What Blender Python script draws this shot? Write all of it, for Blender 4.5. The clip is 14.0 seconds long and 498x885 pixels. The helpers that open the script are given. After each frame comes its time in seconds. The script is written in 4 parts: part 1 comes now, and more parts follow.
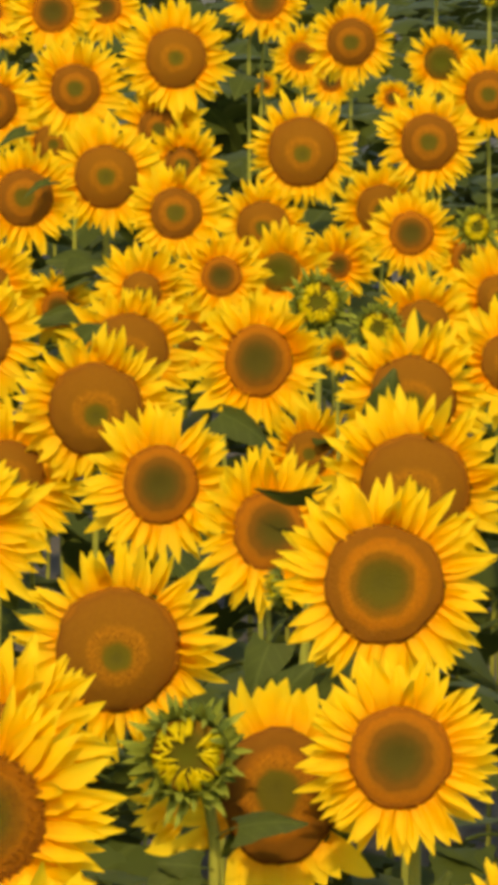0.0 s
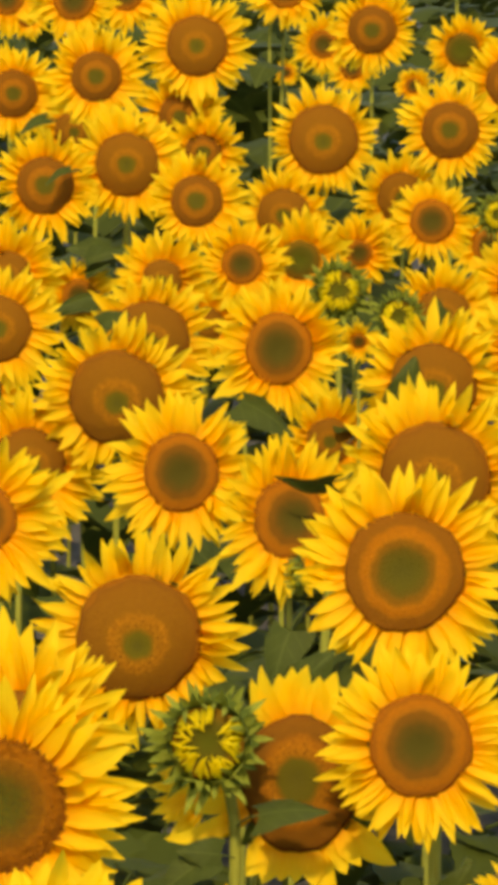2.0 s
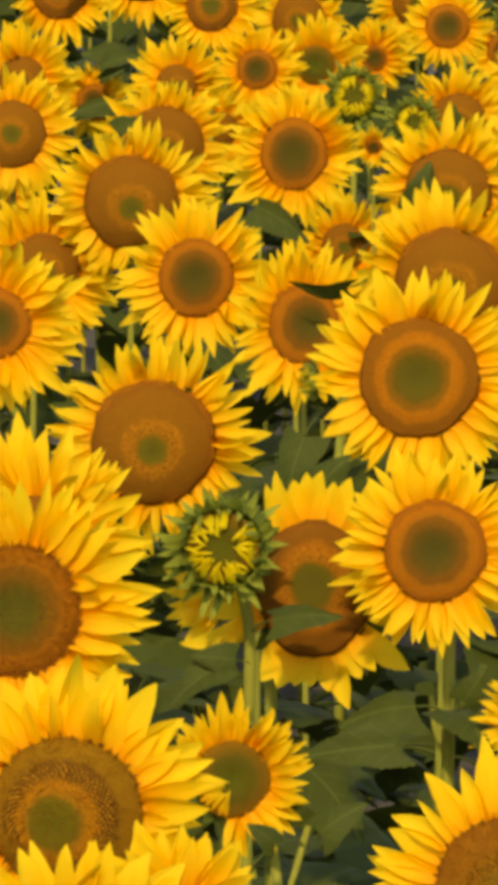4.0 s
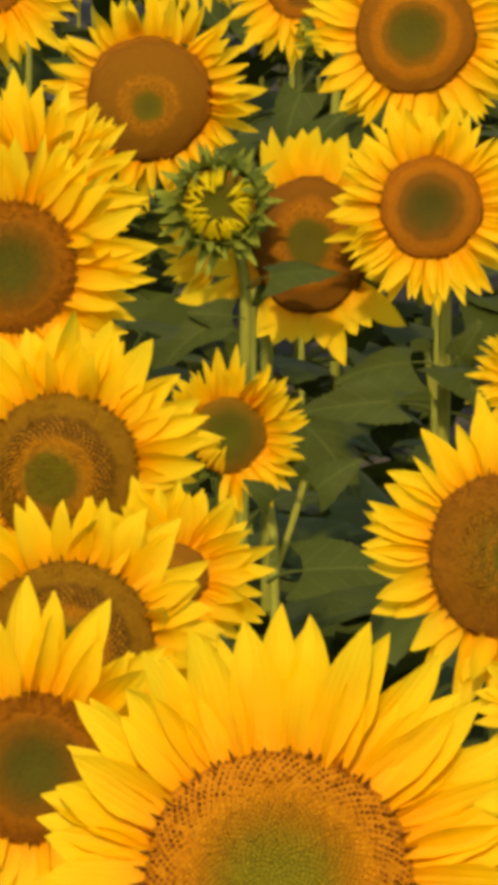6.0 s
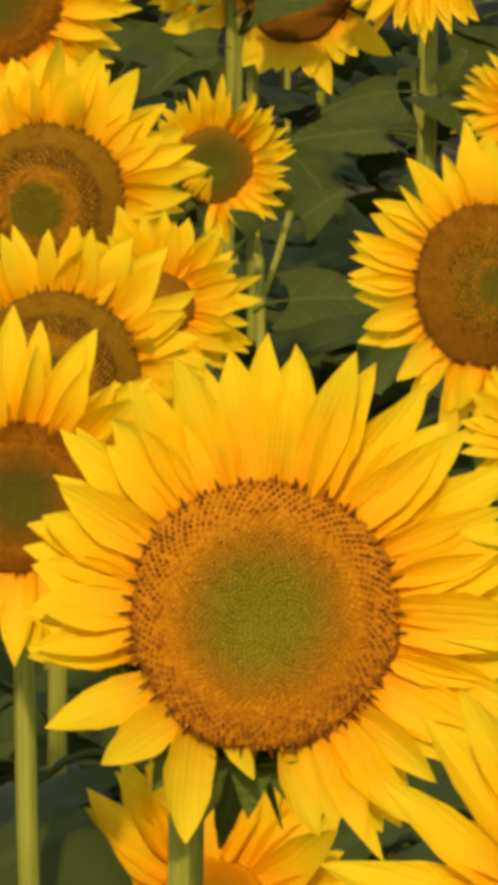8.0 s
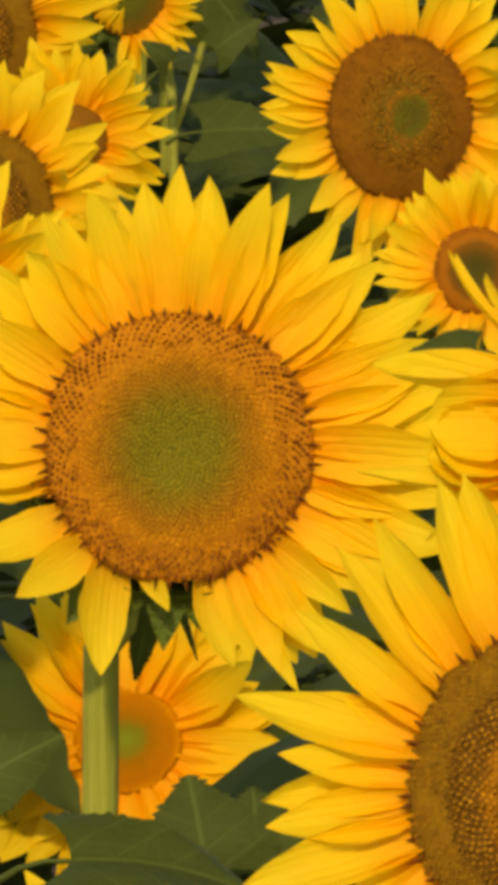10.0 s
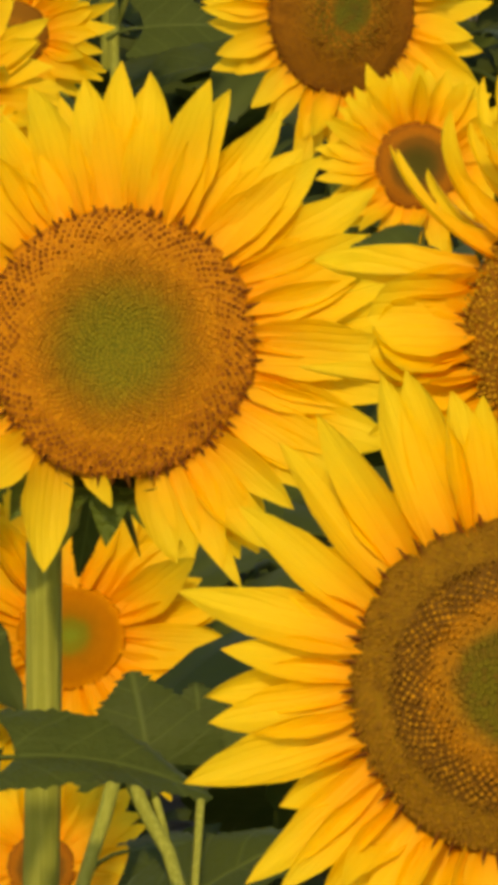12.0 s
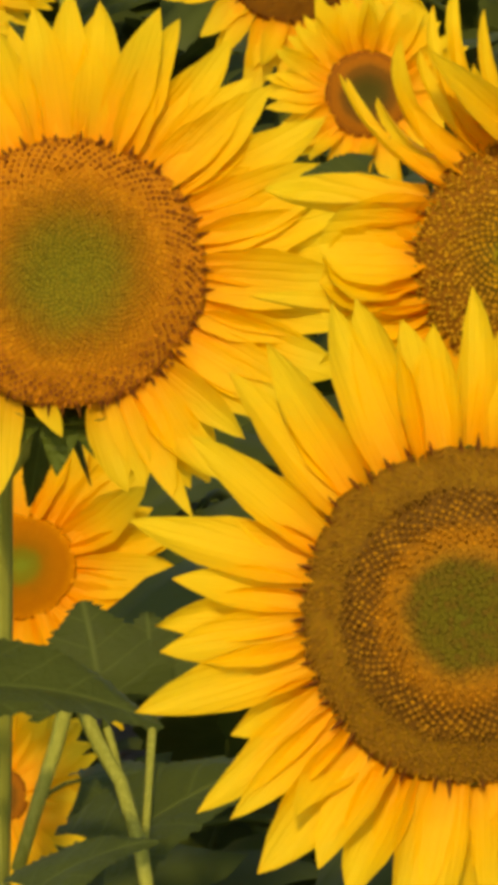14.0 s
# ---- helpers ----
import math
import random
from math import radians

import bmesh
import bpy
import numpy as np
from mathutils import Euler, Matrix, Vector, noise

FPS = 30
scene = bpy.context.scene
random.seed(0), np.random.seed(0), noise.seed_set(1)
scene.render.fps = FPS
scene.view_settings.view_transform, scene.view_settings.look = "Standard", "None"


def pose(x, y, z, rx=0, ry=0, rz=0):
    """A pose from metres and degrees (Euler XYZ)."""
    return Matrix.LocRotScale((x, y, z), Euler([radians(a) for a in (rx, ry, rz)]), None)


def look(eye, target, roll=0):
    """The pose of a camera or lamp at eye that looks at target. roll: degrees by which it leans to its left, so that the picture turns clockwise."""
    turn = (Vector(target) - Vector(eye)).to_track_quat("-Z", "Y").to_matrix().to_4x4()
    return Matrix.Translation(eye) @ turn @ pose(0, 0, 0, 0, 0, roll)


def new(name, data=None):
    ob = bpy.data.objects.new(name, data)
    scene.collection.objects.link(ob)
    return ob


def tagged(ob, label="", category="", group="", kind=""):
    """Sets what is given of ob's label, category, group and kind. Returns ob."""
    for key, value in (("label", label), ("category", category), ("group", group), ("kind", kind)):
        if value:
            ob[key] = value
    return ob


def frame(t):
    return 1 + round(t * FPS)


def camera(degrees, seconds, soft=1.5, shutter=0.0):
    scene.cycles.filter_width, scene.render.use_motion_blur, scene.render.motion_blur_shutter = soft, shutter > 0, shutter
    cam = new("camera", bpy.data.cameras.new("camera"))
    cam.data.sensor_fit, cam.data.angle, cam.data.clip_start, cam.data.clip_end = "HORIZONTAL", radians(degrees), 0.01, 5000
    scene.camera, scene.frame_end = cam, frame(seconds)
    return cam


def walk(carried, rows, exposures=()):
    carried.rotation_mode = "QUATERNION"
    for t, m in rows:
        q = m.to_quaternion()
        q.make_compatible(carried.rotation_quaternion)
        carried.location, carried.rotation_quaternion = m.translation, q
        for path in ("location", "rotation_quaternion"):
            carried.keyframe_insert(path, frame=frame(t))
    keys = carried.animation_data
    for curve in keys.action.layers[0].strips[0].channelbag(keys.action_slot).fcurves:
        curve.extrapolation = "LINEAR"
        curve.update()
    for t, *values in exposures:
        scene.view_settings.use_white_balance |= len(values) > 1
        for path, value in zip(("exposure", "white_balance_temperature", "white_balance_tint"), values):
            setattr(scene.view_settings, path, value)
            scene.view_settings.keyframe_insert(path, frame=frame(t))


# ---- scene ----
import functools

# ---- the camera on its tripod: it only tilts and pans ----
EYE = (0.0, 0.0, 2.7)
cam = camera(5.0502, 14.0, soft=7.0)
# seconds, tilt below the horizon and turn to the right, in degrees
PATH = [
    (0, 6.5000, 0.0000),
    (0.5, 6.4914, -0.0974),
    (1, 6.4914, -0.1318),
    (1.5, 6.5115, -0.1581),
    (2, 6.6232, -0.2108),
    (2.2, 6.6948, -0.2372),
    (4.3, 9.0096, -0.3633),
    (4.5, 9.2903, -0.3621),
    (5, 10.1423, -0.3541),
    (5.5, 11.0521, -0.3277),
    (6, 12.0835, -0.3191),
    (6.5, 12.9544, -0.3014),
    (7, 13.6476, -0.2578),
    (7.2, 13.9284, -0.2447),
    (9.3, 15.8765, 0.2080),
    (9.5, 16.0501, 0.3220),
    (10, 16.5313, 0.7345),
    (10.5, 16.8717, 1.1115),
    (11, 17.1307, 1.3132),
    (11.5, 17.3702, 1.3533),
    (12, 17.5879, 1.3476),
    (12.5, 17.8354, 1.3808),
    (13, 18.0732, 1.5424),
    (13.5, 18.2078, 1.7630),
    (14, 18.3064, 1.8747),
]
walk(cam, [(t, pose(*EYE, 90 - tilt, 0, -turn)) for t, tilt, turn in PATH], [(0.0, 1.03, 7850, 7), (5.0, 0.94, 7800, 7), (9.3, 0.78, 7600, 6), (14.0, 0.74, 7650, 7)])

# ---- light: a warm sun behind the camera, clear sky ----
SUN_EL, SUN_AZ = radians(39), radians(186)     # azimuth from +y towards +x
sky_world = bpy.data.worlds.new("sky")
scene.world = sky_world
sky_world.use_nodes = True
sky_nodes = sky_world.node_tree
sky_tex = sky_nodes.nodes.new("ShaderNodeTexSky")
sky_tex.sky_type, sky_tex.sun_disc = "NISHITA", False
sky_tex.sun_elevation, sky_tex.sun_rotation = SUN_EL, SUN_AZ
sky_nodes.links.new(sky_tex.outputs[0], sky_nodes.nodes["Background"].inputs[0])
sky_nodes.nodes["Background"].inputs[1].default_value = 0.15
sun_way = Vector((math.sin(SUN_AZ) * math.cos(SUN_EL), math.cos(SUN_AZ) * math.cos(SUN_EL), math.sin(SUN_EL)))
sun = new("sun", bpy.data.lights.new("sun", "SUN"))
sun.data.energy, sun.data.angle, sun.data.color = 2.1, radians(2.0), (1.0, 0.86, 0.61)
sun.matrix_world = look(sun_way * 40, (0, 0, 0))


# ---- materials ----
class Nodes:
    """A short way to write node materials."""

    def __init__(self, name, rough=0.6):
        self.mat = bpy.data.materials.new(name)
        self.mat.use_nodes = True
        self.tree = self.mat.node_tree
        self.shader = self.tree.nodes["Principled BSDF"]
        self.shader.inputs["Roughness"].default_value = rough
        self.out = self.tree.nodes["Material Output"]

    def put(self, socket, value):
        if isinstance(value, bpy.types.NodeSocket):
            self.tree.links.new(value, socket)
        else:
            socket.default_value = value

    def node(self, kind, out=0, **given):
        n = self.tree.nodes.new("ShaderNode" + kind)
        for key, value in given.items():
            if key == "op":
                n.operation = value
            else:
                spot = n.inputs[int(key[1:])] if key[0] == "i" and key[1:].isdigit() else n.inputs[key]
                self.put(spot, value)
        return n.outputs[out]

    def math(self, op, a, b=0.0, c=0.0):
        return self.node("Math", op=op, i0=a, i1=b, i2=c)

    def place(self):
        return self.tree.nodes.new("ShaderNodeTexCoord").outputs["Object"]

    def from_eye(self):
        """How far out a point of a disc lies: 0 at the eye, 1 at the rim."""
        n = self.tree.nodes.new("ShaderNodeAttribute")
        n.attribute_name = "from_eye"
        return n.outputs["Fac"]

    def stretched(self, vector, sx, sy, sz):
        n = self.tree.nodes.new("ShaderNodeMapping")
        self.put(n.inputs["Vector"], vector)
        n.inputs["Scale"].default_value = (sx, sy, sz)
        return n.outputs[0]

    def noise(self, vector, scale, detail=3.0, rough=0.55):
        return self.node("TexNoise", Vector=vector, Scale=scale, Detail=detail, Roughness=rough)

    def ramp(self, fac, stops, ease="LINEAR"):
        n = self.tree.nodes.new("ShaderNodeValToRGB")
        self.put(n.inputs[0], fac)
        n.color_ramp.interpolation = ease
        while len(n.color_ramp.elements) < len(stops):
            n.color_ramp.elements.new(0.5)
        for e, (at, colour) in zip(n.color_ramp.elements, stops):
            e.position, e.color = at, (*colour, 1)
        return n.outputs[0]

    def mix(self, fac, a, b, blend="MIX"):
        n = self.tree.nodes.new("ShaderNodeMix")
        n.data_type, n.blend_type = "RGBA", blend
        self.put(n.inputs[0], fac)
        for socket, value in ((n.inputs[6], a), (n.inputs[7], b)):
            self.put(socket, (*value, 1) if isinstance(value, tuple) else value)
        return n.outputs[2]

    def bump(self, height, strength, distance):
        n = self.tree.nodes.new("ShaderNodeBump")
        n.inputs["Strength"].default_value, n.inputs["Distance"].default_value = strength, distance
        self.put(n.inputs["Height"], height)
        self.put(self.shader.inputs["Normal"], n.outputs[0])
        return n.outputs[0]

    def colour(self, value):
        self.put(self.shader.inputs["Base Color"], value)

    def thin(self, colour, share, normal=None):
        """Light comes through: part of the surface is translucent."""
        t = self.tree.nodes.new("ShaderNodeBsdfTranslucent")
        self.put(t.inputs[0], colour)
        if normal is not None:
            self.put(t.inputs["Normal"], normal)
        m = self.tree.nodes.new("ShaderNodeMixShader")
        m.inputs[0].default_value = share
        self.tree.links.new(self.shader.outputs[0], m.inputs[1])
        self.tree.links.new(t.outputs[0], m.inputs[2])
        self.tree.links.new(m.outputs[0], self.out.inputs[0])


def split(n, vector):
    s = n.tree.nodes.new("ShaderNodeSeparateXYZ")
    n.put(s.inputs[0], vector)
    return s.outputs


def petal_material(name, tip, mid, base):
    n = Nodes(name, 0.55)
    p = n.place()
    along, across, _ = split(n, p)
    rnd = n.node("ObjectInfo", 5)
    grain = n.noise(n.stretched(p, 1.6, 26, 1), 1.4, 4)
    blot = n.noise(p, 3.2, 2)
    shift = n.math("MULTIPLY_ADD", blot, 0.22, -0.11)
    c = n.ramp(n.math("ADD", along, shift), [(0.0, base), (0.06, base), (0.38, mid), (0.75, tip), (1.0, tip)])
    c = n.mix(n.math("MULTIPLY", n.math("SUBTRACT", grain, 0.4), 0.30), c, tuple(v * 0.75 for v in mid))
    c = n.mix(n.math("MULTIPLY", rnd, 0.30), c, tuple(v * 0.92 for v in mid))
    sway = n.math("MULTIPLY_ADD", n.noise(p, 2.5, 2), 5.0, n.math("MULTIPLY", across, 120.0))
    veins = n.node("MapRange", i0=n.math("SINE", sway), i1=0.2, i2=1.0)
    c = n.mix(n.math("MULTIPLY", veins, 0.07), c, tuple(v * 0.72 for v in mid))
    n.colour(c)
    n.shader.inputs["Specular IOR Level"].default_value = 0.10
    nm = n.bump(n.math("SUBTRACT", grain, n.math("MULTIPLY", veins, 0.4)), 0.24, 0.012)
    n.thin(c, 0.5, nm)
    return n.mat


PETAL = petal_material("petal_yellow", (0.84, 0.566, 0.022), (0.88, 0.520, 0.019), (0.90, 0.380, 0.014))


def disc_material(name, stops, dots, dark, bump, ring=(2.0, 3.0), uneven=0.4, wilted=0.0):
    """Colour by the distance from the middle of the disc, with a fine grain of florets."""
    n = Nodes(name, 0.9)
    p = n.place()
    r = n.from_eye()
    blot = n.noise(p, 3.0, 3)
    rnd = n.node("ObjectInfo", 5)
    r2 = n.math("ADD", r, n.math("MULTIPLY_ADD", blot, 0.20, -0.10))
    r2 = n.math("ADD", r2, n.math("MULTIPLY_ADD", rnd, 0.08, -0.04))
    c = n.ramp(r2, stops, "EASE")
    cell = n.tree.nodes.new("ShaderNodeTexVoronoi")
    n.put(cell.inputs["Vector"], p)
    cell.inputs["Scale"].default_value = dots
    spot = n.node("MapRange", i0=cell.outputs[0], i1=0.1, i2=0.55)
    isle = n.tree.nodes.new("ShaderNodeNewGeometry").outputs["Random Per Island"]
    off_eye = n.node("MapRange", i0=r2, i1=0.25, i2=0.6)
    c = n.mix(n.math("MULTIPLY", n.math("MULTIPLY", spot, 0.45), off_eye), c, dark)
    c = n.mix(n.math("MULTIPLY", n.math("MULTIPLY", n.noise(p, 7.0, 3), 0.22), off_eye), c, tuple(v * 2.2 for v in dark))
    # open florets stand in a ring, as gold and dark specks
    inner = n.node("MapRange", i0=r2, i1=ring[0], i2=ring[0] + 0.06)
    outer = n.node("MapRange", i0=r2, i1=ring[1] + 0.10, i2=ring[1])
    band = n.math("MULTIPLY", inner, outer)
    grit = n.noise(p, dots * 0.9, 2)
    tips = n.node("MapRange", i0=grit, i1=0.53, i2=0.60)
    pits = n.node("MapRange", i0=grit, i1=0.45, i2=0.38)
    c = n.mix(n.math("MULTIPLY", n.math("MULTIPLY", band, tips), 0.4), c, (0.48, 0.20, 0.012))
    c = n.mix(n.math("MULTIPLY", n.math("MULTIPLY", band, pits), 0.5), c, (0.045, 0.022, 0.004))
    c = n.mix(n.math("MULTIPLY", n.math("POWER", isle, 2.0), uneven), c, dark)
    if wilted:
        # towards the rim some florets have turned dark
        turned = n.math("MULTIPLY", n.node("MapRange", i0=isle, i1=0.22, i2=0.34), n.node("MapRange", i0=r2, i1=0.68, i2=0.80))
        c = n.mix(n.math("MULTIPLY", turned, wilted), c, (0.17, 0.045, 0.007))
    c = n.mix(n.node("MapRange", i0=r, i1=1.3, i2=1.4), c, (0.17, 0.058, 0.008))
    n.colour(c)
    n.shader.inputs["Specular IOR Level"].default_value = 0.06
    n.bump(cell.outputs[0], bump, 0.03)
    return n.mat


GREEN_EYE = (0.060, 0.056, 0.006)
DARK_FLORET = (0.11, 0.036, 0.004)
DISC_YOUNG = disc_material("disc_young", [(0.0, (0.044, 0.041, 0.005)), (0.42, (0.050, 0.044, 0.005)), (0.63, (0.120, 0.056, 0.004)), (0.76, (0.343, 0.115, 0.005)),
                                          (0.87, (0.374, 0.120, 0.004)), (0.94, (0.260, 0.080, 0.004)), (1.0, (0.312, 0.094, 0.004))], 30, DARK_FLORET, 0.3)
DISC_FRESH = disc_material("disc_fresh", [(0.0, (0.160, 0.128, 0.008)), (0.36, (0.185, 0.132, 0.008)), (0.54, (0.28, 0.142, 0.007)),
                                          (0.66, (0.46, 0.20, 0.008)), (0.76, (0.47, 0.18, 0.008)), (1.0, (0.52, 0.19, 0.009))], 26, (0.26, 0.075, 0.005), 0.3, uneven=0.1, wilted=0.9)
DISC_GOLD = disc_material("disc_gold", [(0.0, (0.13, 0.15, 0.010)), (0.24, (0.14, 0.12, 0.006)), (0.46, (0.22, 0.085, 0.002)),
                                        (0.75, (0.32, 0.105, 0.002)), (1.0, (0.58, 0.21, 0.004))], 26, (0.24, 0.075, 0.002), 0.3, uneven=0.1)
DISC_MATURE = disc_material("disc_mature", [(0.0, GREEN_EYE), (0.20, (0.080, 0.068, 0.005)), (0.32, (0.192, 0.075, 0.004)),
                                            (0.44, (0.234, 0.086, 0.004)), (0.58, (0.179, 0.078, 0.004)), (0.88, (0.179, 0.076, 0.004)), (0.95, (0.146, 0.058, 0.004)), (1.0, (0.250, 0.088, 0.004))], 30, DARK_FLORET, 0.2, (0.27, 0.46))
DISC_OPEN = disc_material("disc_open", [(0.0, GREEN_EYE), (0.26, (0.066, 0.060, 0.005)), (0.42, (0.208, 0.077, 0.004)),
                                        (0.58, (0.281, 0.094, 0.004)), (0.72, (0.130, 0.055, 0.004)), (0.86, (0.151, 0.062, 0.004)), (0.95, (0.135, 0.051, 0.004)), (1.0, (0.250, 0.087, 0.004))], 34, DARK_FLORET, 0.2, (0.36, 0.55))
DISC_RINGED = disc_material("disc_ringed", [(0.0, GREEN_EYE), (0.36, (0.070, 0.060, 0.005)), (0.50, (0.166, 0.075, 0.004)), (0.60, (0.416, 0.141, 0.005)),
                                            (0.70, (0.374, 0.122, 0.004)), (0.80, (0.198, 0.075, 0.004)), (1.0, (0.208, 0.075, 0.004))], 30, DARK_FLORET, 0.35)
DISC_SEEDED = disc_material("disc_seeded", [(0.0, (0.082, 0.066, 0.004)), (0.32, (0.095, 0.070, 0.004)), (0.43, (0.28, 0.12, 0.006)), (0.52, (0.56, 0.22, 0.008)),
                                            (0.70, (0.52, 0.235, 0.010)), (0.79, (0.255, 0.122, 0.005)), (1.0, (0.275, 0.124, 0.005))], 34, (0.10, 0.040, 0.005), 0.2, uneven=0.5)
DISC_BEADED = disc_material("disc_beaded", [(0.0, (0.13, 0.13, 0.005)), (0.25, (0.15, 0.13, 0.005)), (0.34, (0.52, 0.25, 0.008)),
                                            (0.6, (0.66, 0.33, 0.014)), (1.0, (0.56, 0.28, 0.011))], 34, (0.13, 0.060, 0.005), 0.2, uneven=0.35)
DISC_CLOSED = disc_material("disc_closed", [(0.0, (0.060, 0.062, 0.004)), (0.55, (0.070, 0.060, 0.004)), (0.82, (0.17, 0.080, 0.004)),
                                            (1.0, (0.26, 0.10, 0.004))], 26, (0.05, 0.036, 0.004), 0.3)


def bed_material(name, shade, rim=((0.5, (0.21, 0.095, 0.004)), (0.7, (0.30, 0.105, 0.004)), (1.0, (0.32, 0.105, 0.004)))):
    """The bed between the florets of a disc, its colour darkened for the gaps' shade."""
    n = Nodes(name, 0.9)
    p = n.place()
    r = n.from_eye()
    c = n.ramp(r, [(0.0, (0.095, 0.088, 0.005)), (0.3, (0.10, 0.086, 0.005)), *rim])
    n.colour(n.mix(n.math("MULTIPLY_ADD", n.noise(p, 20, 2), 0.6, shade), c, (0.05, 0.027, 0.004)))
    n.shader.inputs["Specular IOR Level"].default_value = 0.06
    return n.mat


FLORET_BED, SEED_BED, PIT_BED = bed_material("floret_bed", 0.0), bed_material("seed_bed", 0.15), bed_material("pit_bed", 0.22)
bed_material("pitted_bed", -0.1, ((0.42, (0.30, 0.12, 0.006)), (0.50, (0.27, 0.105, 0.005)), (0.58, (0.10, 0.040, 0.004)), (0.74, (0.11, 0.045, 0.004)), (0.80, (0.20, 0.095, 0.004))))
bed_material("fresh_bed", -0.10, ((0.5, (0.20, 0.095, 0.004)), (0.68, (0.34, 0.13, 0.006)), (0.78, (0.41, 0.15, 0.007)), (1.0, (0.46, 0.165, 0.008))))


def green_material(name, dark, light, vein, share, rough=0.5):
    n = Nodes(name, rough)
    p = n.place()
    x, y, _ = split(n, p)
    rnd = n.node("ObjectInfo", 5)
    blot = n.noise(p, 2.2, 4)
    fine = n.noise(p, 18, 3)
    c = n.mix(blot, dark, light)
    c = n.mix(n.math("MULTIPLY", fine, 0.35), c, tuple(v * 0.6 for v in dark))
    c = n.mix(n.math("MULTIPLY", rnd, 0.4), c, tuple(v * 0.75 for v in light))
    if vein:
        side = n.math("ABSOLUTE", y)
        ribs = n.math("SINE", n.math("MULTIPLY", n.math("SUBTRACT", x, n.math("MULTIPLY", side, 0.9)), 24.0))
        line = n.node("MapRange", i0=ribs, i1=0.93, i2=1.0)
        rib = n.node("MapRange", i0=side, i1=0.022, i2=0.006)
        line = n.math("MAXIMUM", n.math("MULTIPLY", line, 0.5), rib)
        c = n.mix(n.math("MULTIPLY", line, 0.55), c, vein)
        nm = n.bump(n.math("SUBTRACT", n.math("MULTIPLY", fine, 0.6), line), 0.22, 0.025)
    else:
        nm = n.bump(fine, 0.4, 0.02)
    n.colour(c)
    n.shader.inputs["Specular IOR Level"].default_value = 0.12
    if share:
        n.thin(c, share, nm)
    return n.mat


LEAF = green_material("sunflower_leaf_green", (0.036, 0.046, 0.006), (0.066, 0.079, 0.010), (0.10, 0.115, 0.020), 0.22, 0.6)


def stem_material():
    """A pale green stem with fine ridges along it, and short hairs."""
    n = Nodes("stem_green", 0.65)
    p = n.place()
    ridges, hairs, blot = n.noise(n.stretched(p, 420, 420, 4), 1.0, 3), n.noise(n.stretched(p, 1, 1, 0.5), 900, 2), n.noise(p, 14, 3)
    c = n.mix(blot, (0.18, 0.175, 0.020), (0.27, 0.255, 0.032))
    c = n.mix(n.node("MapRange", i0=ridges, i1=0.45, i2=0.75), c, (0.34, 0.32, 0.055))
    c = n.mix(n.math("MULTIPLY", hairs, 0.35), c, (0.10, 0.11, 0.012))
    n.colour(c)
    n.shader.inputs["Specular IOR Level"].default_value = 0.12
    n.bump(n.math("ADD", ridges, hairs), 0.5, 0.002)
    return n.mat


STEM = stem_material()
BRACT = green_material("bract_green", (0.15, 0.175, 0.018), (0.34, 0.36, 0.045), None, 0.25)
# darker than the bracts: the shade behind a head is put into this colour
SHADED_CALYX = green_material("calyx_shaded", (0.055, 0.075, 0.008), (0.10, 0.125, 0.014), None, 0.1)
BUD_PETAL = petal_material("bud_petal_yellow", (0.82, 0.63, 0.020), (0.74, 0.58, 0.020), (0.46, 0.44, 0.020))


def soil_material():
    n = Nodes("dry_soil", 0.95)
    p = n.place()
    big, fine = n.noise(p, 0.8, 4), n.noise(p, 24, 5)
    c = n.ramp(big, [(0.3, (0.060, 0.049, 0.036)), (0.7, (0.105, 0.086, 0.063))])
    n.colour(n.mix(n.math("MULTIPLY", fine, 0.5), c, (0.05, 0.042, 0.034)))
    n.bump(fine, 0.8, 0.03)
    return n.mat


SOIL = soil_material()


def plain_material(name, one, two):
    n = Nodes(name, 0.7)
    isle = n.tree.nodes.new("ShaderNodeNewGeometry").outputs["Random Per Island"]
    c = n.mix(n.math("ADD", n.math("MULTIPLY", isle, 0.6), n.math("MULTIPLY", n.noise(n.place(), 9, 3), 0.4)), one, two)
    n.colour(c)
    n.shader.inputs["Specular IOR Level"].default_value = 0.1
    return n.mat


PLAIN_PETAL = plain_material("field_petal", (0.92, 0.57, 0.010), (0.90, 0.42, 0.008))
PLAIN_DISC = plain_material("field_disc", (0.22, 0.085, 0.005), (0.30, 0.12, 0.006))


# ---- meshes that many plants share ----
def as_mesh(name, verts, faces, mat):
    me = bpy.data.meshes.new(name)
    me.from_pydata([tuple(v) for v in verts], [], faces)
    me.polygons.foreach_set("use_smooth", [True] * len(me.polygons))
    me.materials.append(mat)
    me.update()
    return me


def grid_faces(rows, cols, first=0):
    return [(first + i * cols + j, first + i * cols + j + 1, first + (i + 1) * cols + j + 1, first + (i + 1) * cols + j)
            for i in range(rows - 1) for j in range(cols - 1)]


def tube(points, radii, sides=8):
    """Vertices and faces of a round tube along a list of points, closed at its end."""
    verts, faces = [], []
    for i, p in enumerate(points):
        way = (points[min(i + 1, len(points) - 1)] - points[max(i - 1, 0)]).normalized()
        side = way.cross(Vector((0.31, 0.95, 0.05))).normalized()
        up = side.cross(way)
        for k in range(sides):
            a = 2 * math.pi * k / sides
            verts.append(p + (side * math.cos(a) + up * math.sin(a)) * radii[i])
    for i in range(len(points) - 1):
        for k in range(sides):
            k2 = (k + 1) % sides
            faces.append((i * sides + k, i * sides + k2, (i + 1) * sides + k2, (i + 1) * sides + k))
    faces.append(tuple(range((len(points) - 1) * sides, len(points) * sides)))
    return verts, faces


